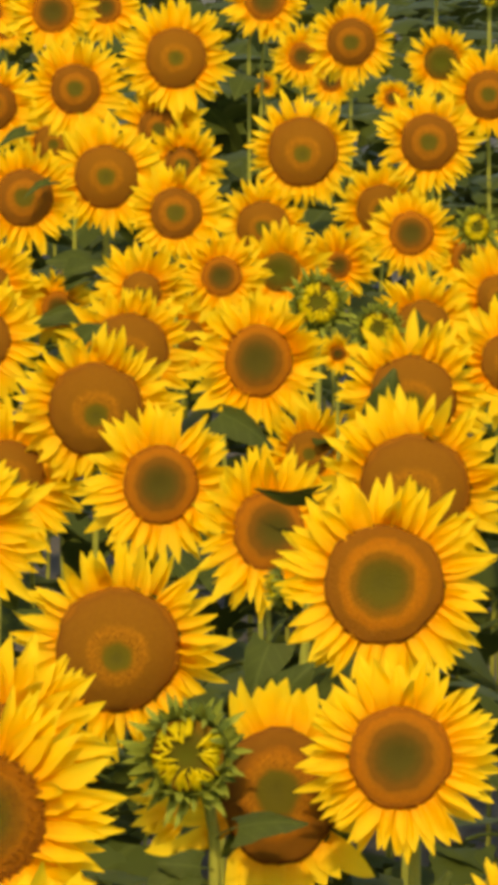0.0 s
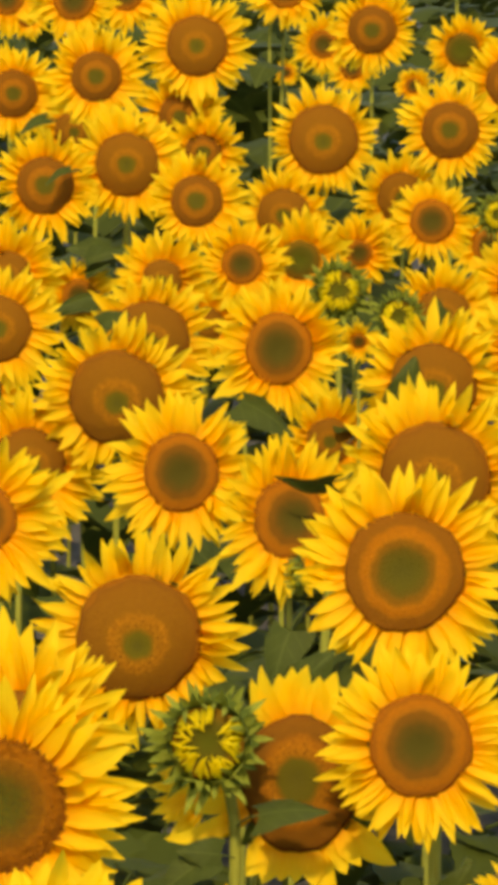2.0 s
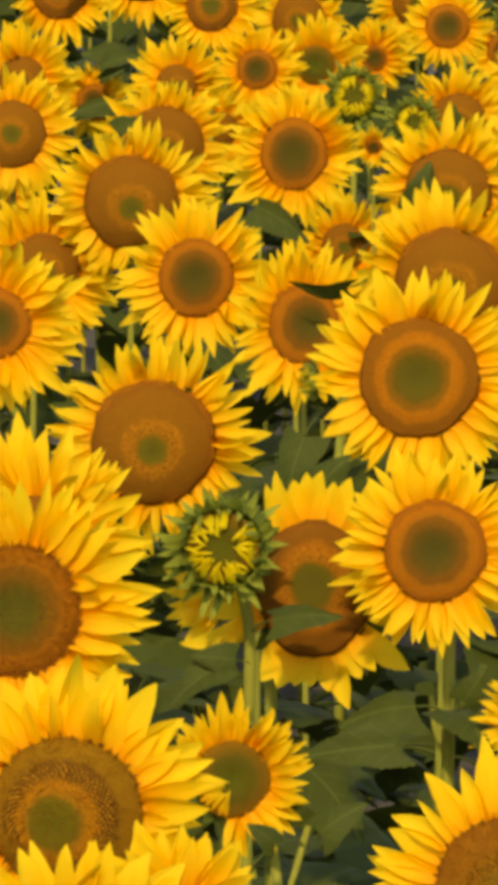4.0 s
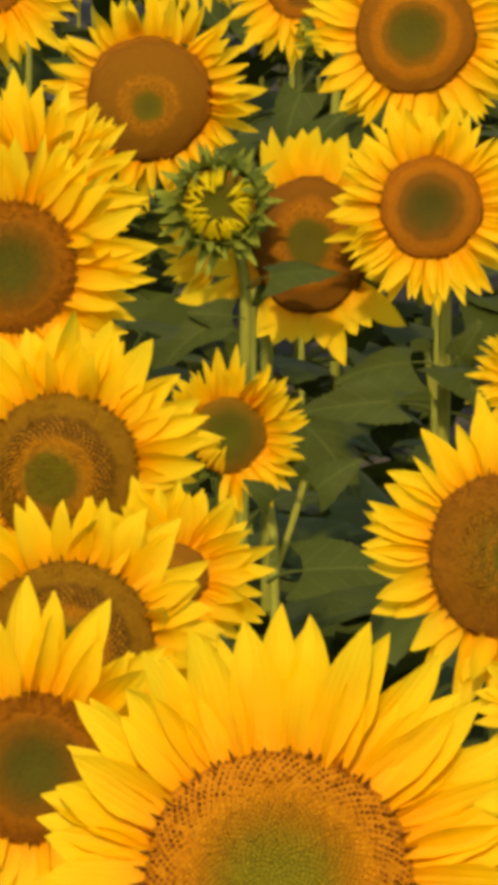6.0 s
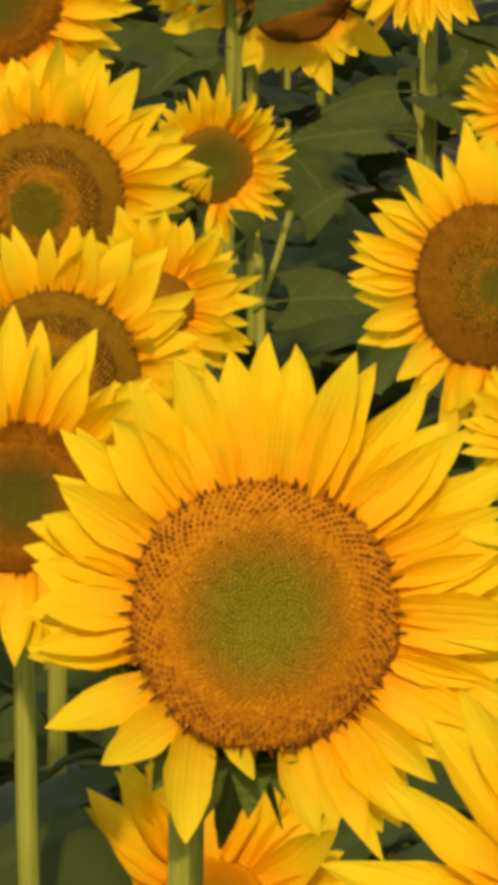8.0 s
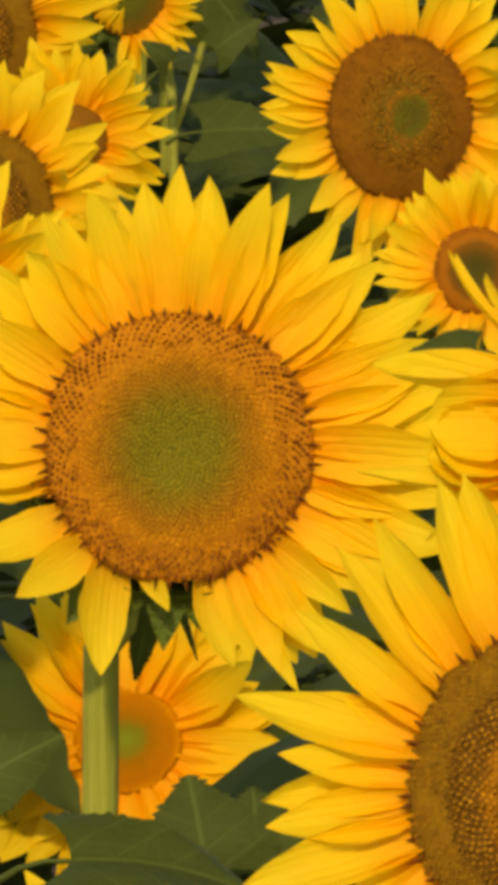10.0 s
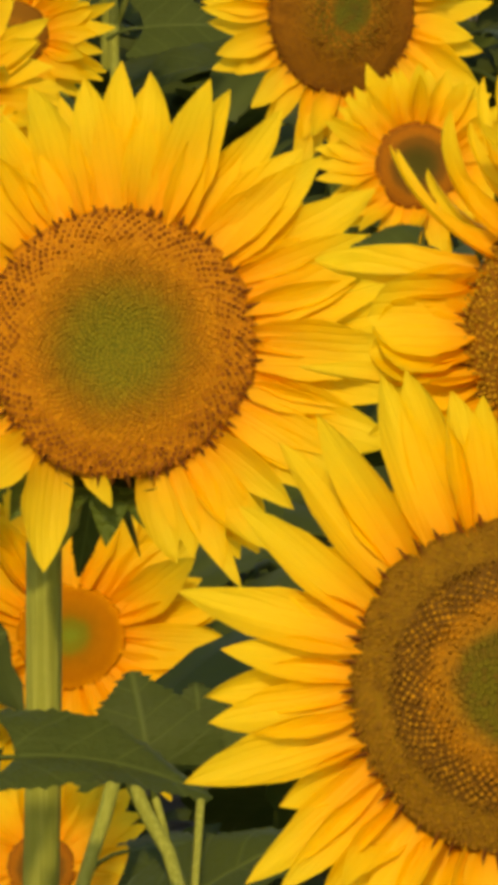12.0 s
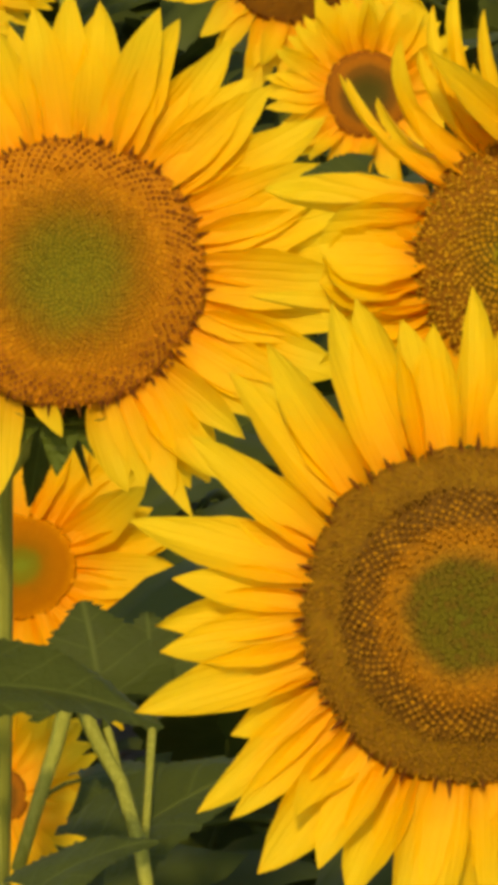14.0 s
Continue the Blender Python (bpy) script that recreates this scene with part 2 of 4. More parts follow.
def petal_mesh(rng, mat, curl, cup, pointed=1.0, sweep=0.15, pleat=0.007, bow=0.0):
    """A ray petal one unit long along +x, its face towards +z; bow swings its middle to the side."""
    rows, cols = 11, 9
    bend, twist = rng.uniform(-sweep, sweep), rng.uniform(-4 * sweep, 4 * sweep)
    wave, ph = rng.uniform(0.010, 0.035), rng.uniform(0, 6)
    verts = []
    rag = [1 + rng.uniform(-0.06, 0.06) for _ in range(2 * rows)]
    for i in range(rows):
        u = i / (rows - 1)
        w = 0.2 * (0.55 + 0.45 * math.sin(min(1, u / 0.45) * math.pi / 2)) * max(0.0, 1 - max(0.0, (u - 0.35) / 0.65) ** (1.9 * pointed)) ** 0.92 + 0.003
        slope = 4 * bow * (1 - 2 * u)
        for j in range(cols):
            v = 2 * j / (cols - 1) - 1
            y, z = v * w * (rag[i] if v < 0 else rag[rows + i]), cup * (v * v) * w + pleat * math.cos(v * 8.5 + ph) * (1 - 0.6 * u) + wave * math.sin(5 * u + ph + v)
            a = twist * u
            y, z = y * math.cos(a) - z * math.sin(a), y * math.sin(a) + z * math.cos(a)
            verts.append((u * (1 - 0.18 * abs(curl) * u) - y * slope / (1 + slope * slope) ** 0.5, y / (1 + slope * slope) ** 0.5 + bend * u * u * (1 - u) * 2 + 4 * bow * u * (1 - u), z + curl * u * u))
    return as_mesh("petal", verts, grid_faces(rows, cols), mat)


@functools.lru_cache(None)
def bowed_petal(bow, shape, pleat, pointed):
    """A petal that swings to one side in an arc; those with deep pleats are folded lengthwise."""
    rng = random.Random(shape * 7 + 2)
    return petal_mesh(rng, PETAL, rng.uniform(0.0, 0.16), rng.uniform(0.1, 0.5) + 40 * (pleat - 0.007), pointed, 0.05, pleat, bow)


prng = random.Random(5)
PETALS_FLAT = [petal_mesh(prng, PETAL, prng.uniform(-0.10, 0.14), prng.uniform(0.1, 0.7)) for _ in range(10)]
PETALS_CURLED = [petal_mesh(prng, PETAL, prng.uniform(0.35, 0.8), prng.uniform(0.6, 1.6), 0.8) for _ in range(5)]
PETALS_RUFFLED = [petal_mesh(prng, PETAL, prng.uniform(0.2, 0.9), prng.uniform(1.2, 2.4), 0.7, 0.45) for _ in range(6)]
PETALS_BUD = [petal_mesh(prng, BUD_PETAL, prng.uniform(0.5, 0.9), prng.uniform(0.6, 1.5)) for _ in range(4)]


def dome_height(kind, r):
    if kind in ("young", "fresh", "closed", "gold", "ringed"):
        return 0.20 * (1 - r ** 2.5) - 0.13 * math.exp(-(r / 0.42) ** 2)
    return 0.29 * (1 - r ** 2.4) - 0.04 * math.exp(-(r / 0.2) ** 2)


def from_eye(x, y, eye):
    """0 at the eye, 1 at the rim of the unit disc, whichever way one goes."""
    dx, dy = x - eye[0], y - eye[1]
    far = math.hypot(dx, dy)
    if far < 1e-6:
        return 0.0
    ux, uy = dx / far, dy / far
    b = eye[0] * ux + eye[1] * uy
    return far / (-b + math.sqrt(b * b + 1 - eye[0] ** 2 - eye[1] ** 2))


def with_radius(me, eye):
    a = me.attributes.new("from_eye", "FLOAT", "POINT")
    a.data.foreach_set("value", [min(1.2, from_eye(v.co.x, v.co.y, eye)) for v in me.vertices])
    return me


def ragged(a, ring):
    """How far the rings of a disc swell and shrink round it."""
    return 1 + 0.018 * math.sin(7 * a + ring) + 0.012 * math.sin(19 * a) + 0.02 * math.sin(3 * a + 1)


@functools.lru_cache(None)
def disc_mesh(kind, mat_name, eye):
    """A flower's middle of radius one that faces +z, domed, with a rolled rim."""
    mat = bpy.data.materials[mat_name]
    rings, segs = 16, 44
    verts, faces = [(eye[0], eye[1], dome_height(kind, 0))], []
    for i in range(1, rings + 3):
        for k in range(segs):
            a = 2 * math.pi * k / segs
            r = min(1.0, i / rings)
            rag = ragged(a, i)
            z = dome_height(kind, r) - 0.16 * max(0, i - rings)
            shrink = 1 - 0.12 * max(0, i - rings)
            shift = (1 - r) ** 1.0
            verts.append((r * rag * shrink * math.cos(a) + eye[0] * shift, r * rag * shrink * math.sin(a) + eye[1] * shift, z))
    for k in range(segs):
        faces.append((0, 1 + k, 1 + (k + 1) % segs))
    for i in range(rings + 1):
        for k in range(segs):
            a, b = 1 + i * segs + k, 1 + i * segs + (k + 1) % segs
            faces.append((a, a + segs, b + segs, b))
    return with_radius(as_mesh("flower_disc", verts, faces, mat), eye)


@functools.lru_cache(None)
def floret_mesh(kind, count, eye):
    """All the florets of a disc, in the spiral in which they grow; an old disc has finer ones towards the rim."""
    rng = random.Random(count)
    mat, verts, faces = DISC_MATS[kind], [], []
    fresh = kind in ("young", "fresh", "closed", "gold", "ringed")
    inner, rim = (0.39, 0.76) if kind == "seeded" else (0.33, 0.66)
    spirals = ([(count * 2 // 3, 0.0, 1.0)] if kind == "beaded" else [(count * 5 // 4, 0.0, 0.73), (count * 4 // 5, 0.73, 1.0)] if kind == "fresh" else [(count, 0.0, 1.0)] if fresh
               else [(count if kind == "seeded" else count * 3 // 5, 0.0, rim), (count * 2, rim, 1.0)])
    for total, inside, outside in spirals:
        size = 1.2 / math.sqrt(total)
        for i in range(total):
            r = math.sqrt((i + 0.5) / total)
            drift = 0.05 * math.sin(3 * i * 2.399963 + 1) + 0.03 * math.sin(7 * i * 2.399963)
            if not inside <= r + rng.uniform(-0.02, 0.02) + drift * (0 < inside or outside < 1) < outside + (outside == 1.0):
                continue
            a = i * 2.399963
            if fresh:
                tall = 0.008 + 0.010 * min(1, r / 0.6) + (0.055 * rng.random() ** 2 if r > 0.74 else 0)
            else:
                tall = 0.010 + (0.065 * rng.random() if inner + 0.03 < r < (1.0 if kind == "beaded" else rim) else 0.010 * rng.random())
            z = dome_height(kind, min(1.0, r / ragged(a, 16 * r))) - 0.002
            loose = 0.1 if fresh or r < inner else 0.45 if r > rim else 0.22
            cx, cy = r * math.cos(a) + eye[0] * (1 - r) + rng.uniform(-1, 1) * size * loose, r * math.sin(a) + eye[1] * (1 - r) + rng.uniform(-1, 1) * size * loose
            lean = 1 + 0.35 * r * tall
            tx, ty = cx * lean + rng.uniform(-1, 1) * size * 0.22, cy * lean + rng.uniform(-1, 1) * size * 0.22
            if kind == "fresh" and r > 0.72:
                tall *= 0.8
            s, at = size * (rng.uniform(0.52, 0.74) if kind == "fresh" and r > 0.73 else rng.uniform(0.85, 1.0) if fresh or r > rim and kind != "beaded" else 1.2 if r < inner else rng.uniform(0.50, 0.80) if kind == "beaded" else rng.uniform(0.52, 0.78) if kind == "seeded" else rng.uniform(0.52, 0.88)), len(verts)
            for wide, x0, y0, z0 in ((1.0, cx, cy, z), (0.6, tx, ty, z + tall)):
                for k in range(4):
                    b = a + math.pi / 4 + k * math.pi / 2
                    verts.append((x0 + wide * s * math.cos(b), y0 + wide * s * math.sin(b), z0))
            for k in range(4):
                k2 = (k + 1) % 4
                faces.append((at + k, at + k2, at + 4 + k2, at + 4 + k))
            faces.append((at + 4, at + 5, at + 6, at + 7))
    # the dry dark tips that stand between disc and petals
    edge = len(verts)
    for i in range(46):
        a, at, out = 2 * math.pi * (i + rng.uniform(-0.3, 0.3)) / 46, len(verts), rng.uniform(1.04, 1.11)
        for r, b, z in ((0.985, -0.022, -0.02), (0.985, 0.022, -0.02), (0.97, 0.0, 0.05), (out, rng.uniform(-0.02, 0.02), 0.04)):
            verts.append((r * math.cos(a + b), r * math.sin(a + b), z))
        faces += [(at, at + 3, at + 2), (at + 3, at + 1, at + 2), (at, at + 1, at + 3)]
    me = as_mesh("seed_head", verts, faces, mat)
    me.polygons.foreach_set("use_smooth", [False] * len(me.polygons))
    with_radius(me, eye)
    for k in range(edge, len(verts)):
        me.attributes["from_eye"].data[k].value = 1.6
    return me


DISC_MATS = {"young": DISC_YOUNG, "fresh": DISC_FRESH, "mature": DISC_MATURE, "open": DISC_OPEN, "seeded": DISC_SEEDED, "beaded": DISC_BEADED, "closed": DISC_CLOSED, "gold": DISC_GOLD, "ringed": DISC_RINGED}


def bract_mesh(rng, length=1.0):
    """A pointed green bract along +x."""
    rows, cols = 6, 5
    verts = []
    curl = rng.uniform(-0.1, 0.35)
    for i in range(rows):
        u = i / (rows - 1)
        w = 0.14 * (0.8 + 0.5 * u) * (1 - u ** 1.5) + 0.004
        for j in range(cols):
            v = 2 * j / (cols - 1) - 1
            verts.append((u * length, v * w, curl * u * u + 0.3 * v * v * w))
    return as_mesh("bract", verts, grid_faces(rows, cols), BRACT)


BRACTS = [bract_mesh(prng) for _ in range(4)]


def calyx_mesh():
    """The green back of a flower of disc radius one, with its ring of bracts, facing +z."""
    rng = random.Random(3)
    verts, faces = [], []
    segs, prof = 20, [(0.12, -0.75), (0.5, -0.62), (0.85, -0.4), (1.04, -0.14), (1.0, -0.08)]
    for r, z in prof:
        verts += [(r * math.cos(2 * math.pi * k / segs), r * math.sin(2 * math.pi * k / segs), z) for k in range(segs)]
    for i in range(len(prof) - 1):
        for k in range(segs):
            k2 = (k + 1) % segs
            faces.append((i * segs + k, i * segs + k2, (i + 1) * segs + k2, (i + 1) * segs + k))
    for b in range(26):
        a, at = 2 * math.pi * (b + rng.uniform(-0.2, 0.2)) / 26, len(verts)
        long, out = rng.uniform(0.25, 0.42), rng.uniform(0.9, 1.0)
        for i in range(4):
            u = i / 3
            w = 0.15 * (1 - u ** 1.6) + 0.003
            r = out + u * long
            for v in (-1, 0, 1):
                verts.append((r * math.cos(a) - v * w * math.sin(a), r * math.sin(a) + v * w * math.cos(a), -0.22 - 0.12 * u + 0.03 * abs(v)))
        faces += grid_faces(4, 3, at)
    return as_mesh("calyx", verts, faces, SHADED_CALYX)


CALYX = calyx_mesh()


def leaf_shape(rng, rows=13, teeth=0.035, cols=9, sides=5):
    """Vertices and faces of a heart-shaped, toothed leaf: the stalk from the origin, then the blade along +x."""
    verts, faces = tube([Vector((0.0, 0, 0)), Vector((0.12, 0, 0.07)), Vector((0.25, 0, 0.10)), Vector((0.40, 0, 0.09))], [0.024, 0.019, 0.017, 0.014], sides)
    first = len(verts)
    droop, fold, ph = rng.uniform(0.25, 0.6), rng.uniform(-0.05, 0.22), rng.uniform(0, 6)
    for i in range(rows):
        u = i / (rows - 1)
        w = 0.40 * math.sin(math.pi * min(1, 0.16 + 0.84 * u) ** 0.62) ** 0.85 * (1 - 0.25 * u) + 0.004
        tooth = teeth * (i % 2) * (0 < i < rows - 1) * (0.6 + 0.4 * math.sin(i * 2.3))
        for j in range(cols):
            v = 2 * j / (cols - 1) - 1
            back = -0.16 * (abs(v) ** 2) * (1 - u) ** 2
            y = v * (w + tooth * (abs(v) > 0.99))
            z = 0.09 - droop * u * u * 0.8 + fold * abs(v) * w * 2 - 0.18 * abs(v) ** 2 * w + 0.022 * math.sin(9 * u + ph + 3 * v) * abs(v)
            verts.append(Vector((0.38 + u * (1 - 0.15 * droop * u) + back, y, z)))
    faces += grid_faces(rows, cols, first)
    return verts, faces


LEAF_SHAPES = [leaf_shape(prng) for _ in range(5)]
LEAVES = [as_mesh("leaf", v, f, LEAF) for v, f in LEAF_SHAPES]
COARSE_SHAPES = [leaf_shape(random.Random(60 + k), 7, 0.03, 5, 3) for k in range(4)]
TOOTHED_LEAVES = [as_mesh("leaf", *leaf_shape(random.Random(40 + k), 35, 0.042), LEAF) for k in range(5)]


# ---- the ground ----
def ground():
    bm = bmesh.new()
    rows, cols = 40, 40
    vs = []
    for i in range(rows):
        for j in range(cols):
            x, y = (j - 19.5) / 19.5, (i - 19.5) / 19.5
            x, y = 900 * x * abs(x) ** 2, 900 * y * abs(y) ** 2 + 8
            z = 0.05 * noise.noise(Vector((x * 0.9, y * 0.9, 0))) if abs(x) < 12 and abs(y) < 30 else 0.0
            vs.append(bm.verts.new((x, y, z)))
    for f in grid_faces(rows, cols):
        bm.faces.new([vs[k] for k in f])
    me = bpy.data.meshes.new("ground")
    bm.to_mesh(me)
    bm.free()
    me.materials.append(SOIL)
    tagged(new("ground", me), "dark dry soil of the sunflower field", "ground", kind="structure")


ground()


# ---- plants ----
def part(name, mesh, parent, place, label=""):
    """One mesh under a thing or a part, at a place in its parent's own axes."""
    ob = new(name, mesh)
    ob.parent = parent
    ob.matrix_basis = place
    if label:
        tagged(ob, label)
    return ob


def facing(way, roll):
    """The turn that brings +z to way."""
    return Vector(way).to_track_quat("Z", "Y").to_matrix().to_4x4() @ Matrix.Rotation(roll, 4, "Z")


def bent(p0, p1, p2, p3, count):
    out = []
    for i in range(count):
        t = i / (count - 1)
        out.append(p0 * (1 - t) ** 3 + p1 * 3 * t * (1 - t) ** 2 + p2 * 3 * t * t * (1 - t) + p3 * t ** 3)
    return out


def head_way(centre, yaw, nod):
    """Where a head faces: towards the eye, then turned right by yaw and down by nod, in degrees."""
    back = (Vector(EYE) - centre).normalized()
    right = Vector((0, 0, 1)).cross(back).normalized()
    up = back.cross(right)
    y, d = radians(yaw), radians(nod)
    return (back * math.cos(y) * math.cos(d) + right * math.sin(y) - up * math.sin(d) * math.cos(y)).normalized()


def stalk(plant, rng, centre, way, thick, sway, depth, neck=(0.0, 0.06)):
    """The stem from the soil to the back of the head, and where it runs."""
    back = centre - way * depth
    flat = Vector((way.x, way.y, 0))
    foot = back - flat * 0.03 + Vector((sway, 0.02, -0.14))
    root = Vector((foot.x + rng.uniform(-0.05, 0.05), foot.y + rng.uniform(-0.02, 0.08), -0.04))
    line = bent(root, root.lerp(foot, 0.4) + Vector((rng.uniform(-0.02, 0.02), 0.01, 0)), foot - Vector((0, 0, 0.3)), foot, 9)[:-1]
    line += bent(foot, foot + Vector((neck[0], 0, neck[1])), back - way * 0.06, back, 7)
    radii = [thick * (1.2 - 0.35 * i / len(line)) for i in range(len(line))]
    base = plant.location
    v, f = tube([p - base for p in line], radii, 9)
    part("stem", as_mesh("stem", v, f, STEM), plant, Matrix())
    return root, foot


def stem_leaves(plant, rng, root, foot, count, size, top=0.10):
    turn = rng.uniform(0, 6.28)
    for i in range(count):
        h = (foot.z - top) * (1 - 0.72 * i / max(1, count - 1))
        at = root.lerp(foot, (h + 0.04) / (foot.z + 0.04))
        turn += 2.4 + rng.uniform(-0.5, 0.5)
        s = size * rng.uniform(0.75, 1.2) * (0.75 if i == 0 else 1)
        m = Matrix.Translation(at - plant.location) @ Euler((rng.uniform(-0.3, 0.3), rng.uniform(-0.25, 0.35), turn)).to_matrix().to_4x4() @ Matrix.Scale(s, 4)
        part("leaf", rng.choice(LEAVES), plant, m)


def sunflower(x, y, z, reach, disc, kind, yaw=0, nod=0, petals=56, squash=1.0, cup=8, top=0.10, curled=0.10, wild=0.5, sway=0.0, leaves=6, leaf=0.17, eye=(0, 0), gaps=(), rays=(), pleat=0.007, bract=1.0, tucked=(), thick=1.0, neck=(0.0, 0.06), label="", seed=0):
    """A sunflower in bloom: its head's middle at x, y, z; reach and disc are the radii of the flower and of its middle."""
    rng = random.Random(seed * 31 + 7)
    centre = Vector((x, y, z))
    way = head_way(centre, yaw, nod)
    plant = new("sunflower")
    plant.location = (x, y, 0)
    tagged(plant, label, "sunflower", "sunflowers of the field")
    root, foot = stalk(plant, rng, centre, way, (0.0072 + 0.04 * (reach - 0.1)) * thick * (0.62 if y > 9 else 1), sway, disc * 0.7, neck)
    face = Matrix.Translation(centre - plant.location) @ facing(way, 0) @ Matrix.Diagonal((disc, disc * squash, disc, 1))
    seeds = disc / y > 0.0115
    head = part("flower_disc", disc_mesh(kind, ({"young": "floret_bed", "fresh": "fresh_bed", "seeded": "pitted_bed", "closed": "floret_bed", "beaded": "pit_bed"}.get(kind, "seed_bed")) if seeds else "disc_" + kind, eye), plant, face)
    if seeds:
        tagged(part("seed_head", floret_mesh(kind, 2100 if y < 4.4 else 1300, eye), head, Matrix()), kind="stuff")
    part("calyx", CALYX, head, Matrix.Diagonal((bract, bract, 2 * bract - 1, 1)))
    long = (reach - 0.93 * disc) / disc
    far_row = y > 9
    if y > 3.6:
        petals += 26 if far_row else 22 if y > 5.6 else 10
    for i in range(petals):
        layer = i % 3
        a = 2 * math.pi * (i + rng.uniform(-0.45, 0.45)) / petals
        hole = [g for g in gaps if (math.degrees(a) - g[0]) % 360 < g[1]]
        if hole and (layer or len(hole[0]) < 3):
            continue
        l = long * rng.gauss(0.98, 0.06 + 0.07 * wild + 0.03 * far_row) * (1.0, 0.95, 0.84)[layer] * (hole[0][2] if hole else 1)
        w = max(l * rng.uniform(0.72, 1.04), 0.72 * long) * (0.78 if y > 5.6 else 1)
        tilt = radians(cup - 6 + 5.5 * layer + rng.gauss(0, 3 + 6 * wild + 4 * far_row))
        curl = rng.random() < curled * (0.35 if 3 < y < 8 else 1)
        if layer and rng.random() < 0.012 * wild:
            # now and then a petal stands up from the others
            tilt, curl = radians(rng.uniform(16, 34)), True
        mesh = rng.choice((PETALS_RUFFLED if curled > 0.5 else PETALS_CURLED) if curl else PETALS_FLAT)
        m = (Matrix.Rotation(a, 4, "Z") @ Matrix.Translation((0.93, 0, -0.15 + 0.05 * layer)) @ Matrix.Rotation(-tilt, 4, "Y")
             @ Matrix.Rotation(rng.gauss(0, 0.08 + 0.14 * wild + 0.06 * far_row), 4, "Z") @ Matrix.Rotation(rng.gauss(0, 0.12 + 0.15 * wild), 4, "X") @ Matrix.Diagonal((l, w, l, 1)))
        part("petal", mesh, head, m)
    # petals with a place of their own: angle and distance of the tip, width, how far the root lies back from the tip's angle, then the bow and the lift in degrees
    for i, (angle, far, wide, lean, *swing) in enumerate(rays):
        a, b = radians(angle), radians(angle - lean)
        bow, lift = (*swing, 0.0, 0.0)[:2] if swing else ((-0.04, 0.0, 0.04)[(i * 5) % 3], 0.0)
        root_x, root_y = 0.93 * math.cos(b), 0.93 * math.sin(b)
        dx, dy = far * math.cos(a) - root_x, far * math.sin(a) - root_y
        l, w = math.hypot(dx, dy), wide / 0.4
        tilt = radians(2 + 4 * (i % 3) + lift + rng.gauss(0, 3 + 80 * (pleat - 0.007)))
        m = (Matrix.Translation((root_x, root_y, -0.11 + 0.035 * (i % 3))) @ Matrix.Rotation(math.atan2(dy, dx), 4, "Z") @ Matrix.Rotation(-tilt, 4, "Y")
             @ Matrix.Rotation(rng.gauss(0, 0.12 + 17 * (pleat - 0.007)), 4, "X") @ Matrix.Diagonal((l * 1.03 / math.cos(radians(lift)), w, min(l, w), 1)))
        part("petal", bowed_petal(round(bow * l / w, 2), i % 6, pleat, 2.4 if wide > 0.6 else 1.0), head, m)
    # short petals that are still folded in over the disc
    for angle in tucked:
        m = Matrix.Rotation(radians(angle), 4, "Z") @ Matrix.Translation((1.0, 0, 0.0)) @ Matrix.Rotation(-radians(rng.uniform(120, 150)), 4, "Y") @ Matrix.Diagonal((0.75, 0.6, 0.6, 1))
        part("petal", rng.choice(PETALS_CURLED), head, m)
    stem_leaves(plant, rng, root, foot, leaves, leaf, top)
    return plant


def sunflower_bud(x, y, z, reach, yaw=0, nod=0, open_part=0.6, sway=0.0, leaves=5, leaf=0.15, label="", seed=0):
    """A bud about to open: layers of pointed bracts round short curled petals."""
    rng = random.Random(seed * 17 + 3)
    centre = Vector((x, y, z))
    way = head_way(centre, yaw, nod)
    plant = new("sunflower_bud")
    plant.location = (x, y, 0)
    tagged(plant, label, "sunflower bud", "sunflower buds")
    core = reach * 0.72
    root, foot = stalk(plant, rng, centre, way, 0.008, sway, core * 0.7)
    head = part("flower_disc", disc_mesh("closed", "disc_closed", (0, 0)), plant, Matrix.Translation(centre - plant.location) @ facing(way, 0) @ Matrix.Scale(core, 4) @ Matrix.Diagonal((0.8, 0.8, 0.8, 1)))
    part("calyx", CALYX, head, Matrix.Scale(1.12, 4))
    for i in range(64):
        a = 2 * math.pi * (i + rng.uniform(-0.45, 0.45)) / 64
        if 0.75 < a < 1.35:
            # here the ring has not closed, and the dark middle shows
            continue
        l = rng.uniform(0.75, 1.05) * open_part * 1.15
        m = (Matrix.Rotation(a, 4, "Z") @ Matrix.Translation((rng.uniform(0.92, 1.06), 0, 0.05)) @ Matrix.Rotation(-radians(rng.uniform(112, 150)), 4, "Y")
             @ Matrix.Rotation(rng.gauss(0, 0.2), 4, "Z") @ Matrix.Rotation(rng.gauss(0, 0.3), 4, "X") @ Matrix.Diagonal((l, l * 0.5, l * 0.6, 1)))
        part("petal", rng.choice(PETALS_BUD), head, m)
    for layer in range(4):
        for i in range(19):
            a = 2 * math.pi * (i + 0.33 * layer + rng.uniform(-0.4, 0.4)) / 19
            l = rng.uniform(0.48, 0.90) * (0.9 + 0.08 * layer)
            m = (Matrix.Rotation(a, 4, "Z") @ Matrix.Translation((1.08, 0, -0.02 - 0.13 * layer)) @ Matrix.Rotation(-radians(88 - 30 * layer + rng.gauss(0, 14)), 4, "Y")
                 @ Matrix.Rotation(rng.gauss(0, 0.25), 4, "Z") @ Matrix.Diagonal((l, l * 1.25, l, 1)))
            part("bract", rng.choice(BRACTS), head, m)
    stem_leaves(plant, rng, root, foot, leaves, leaf)
    return plant


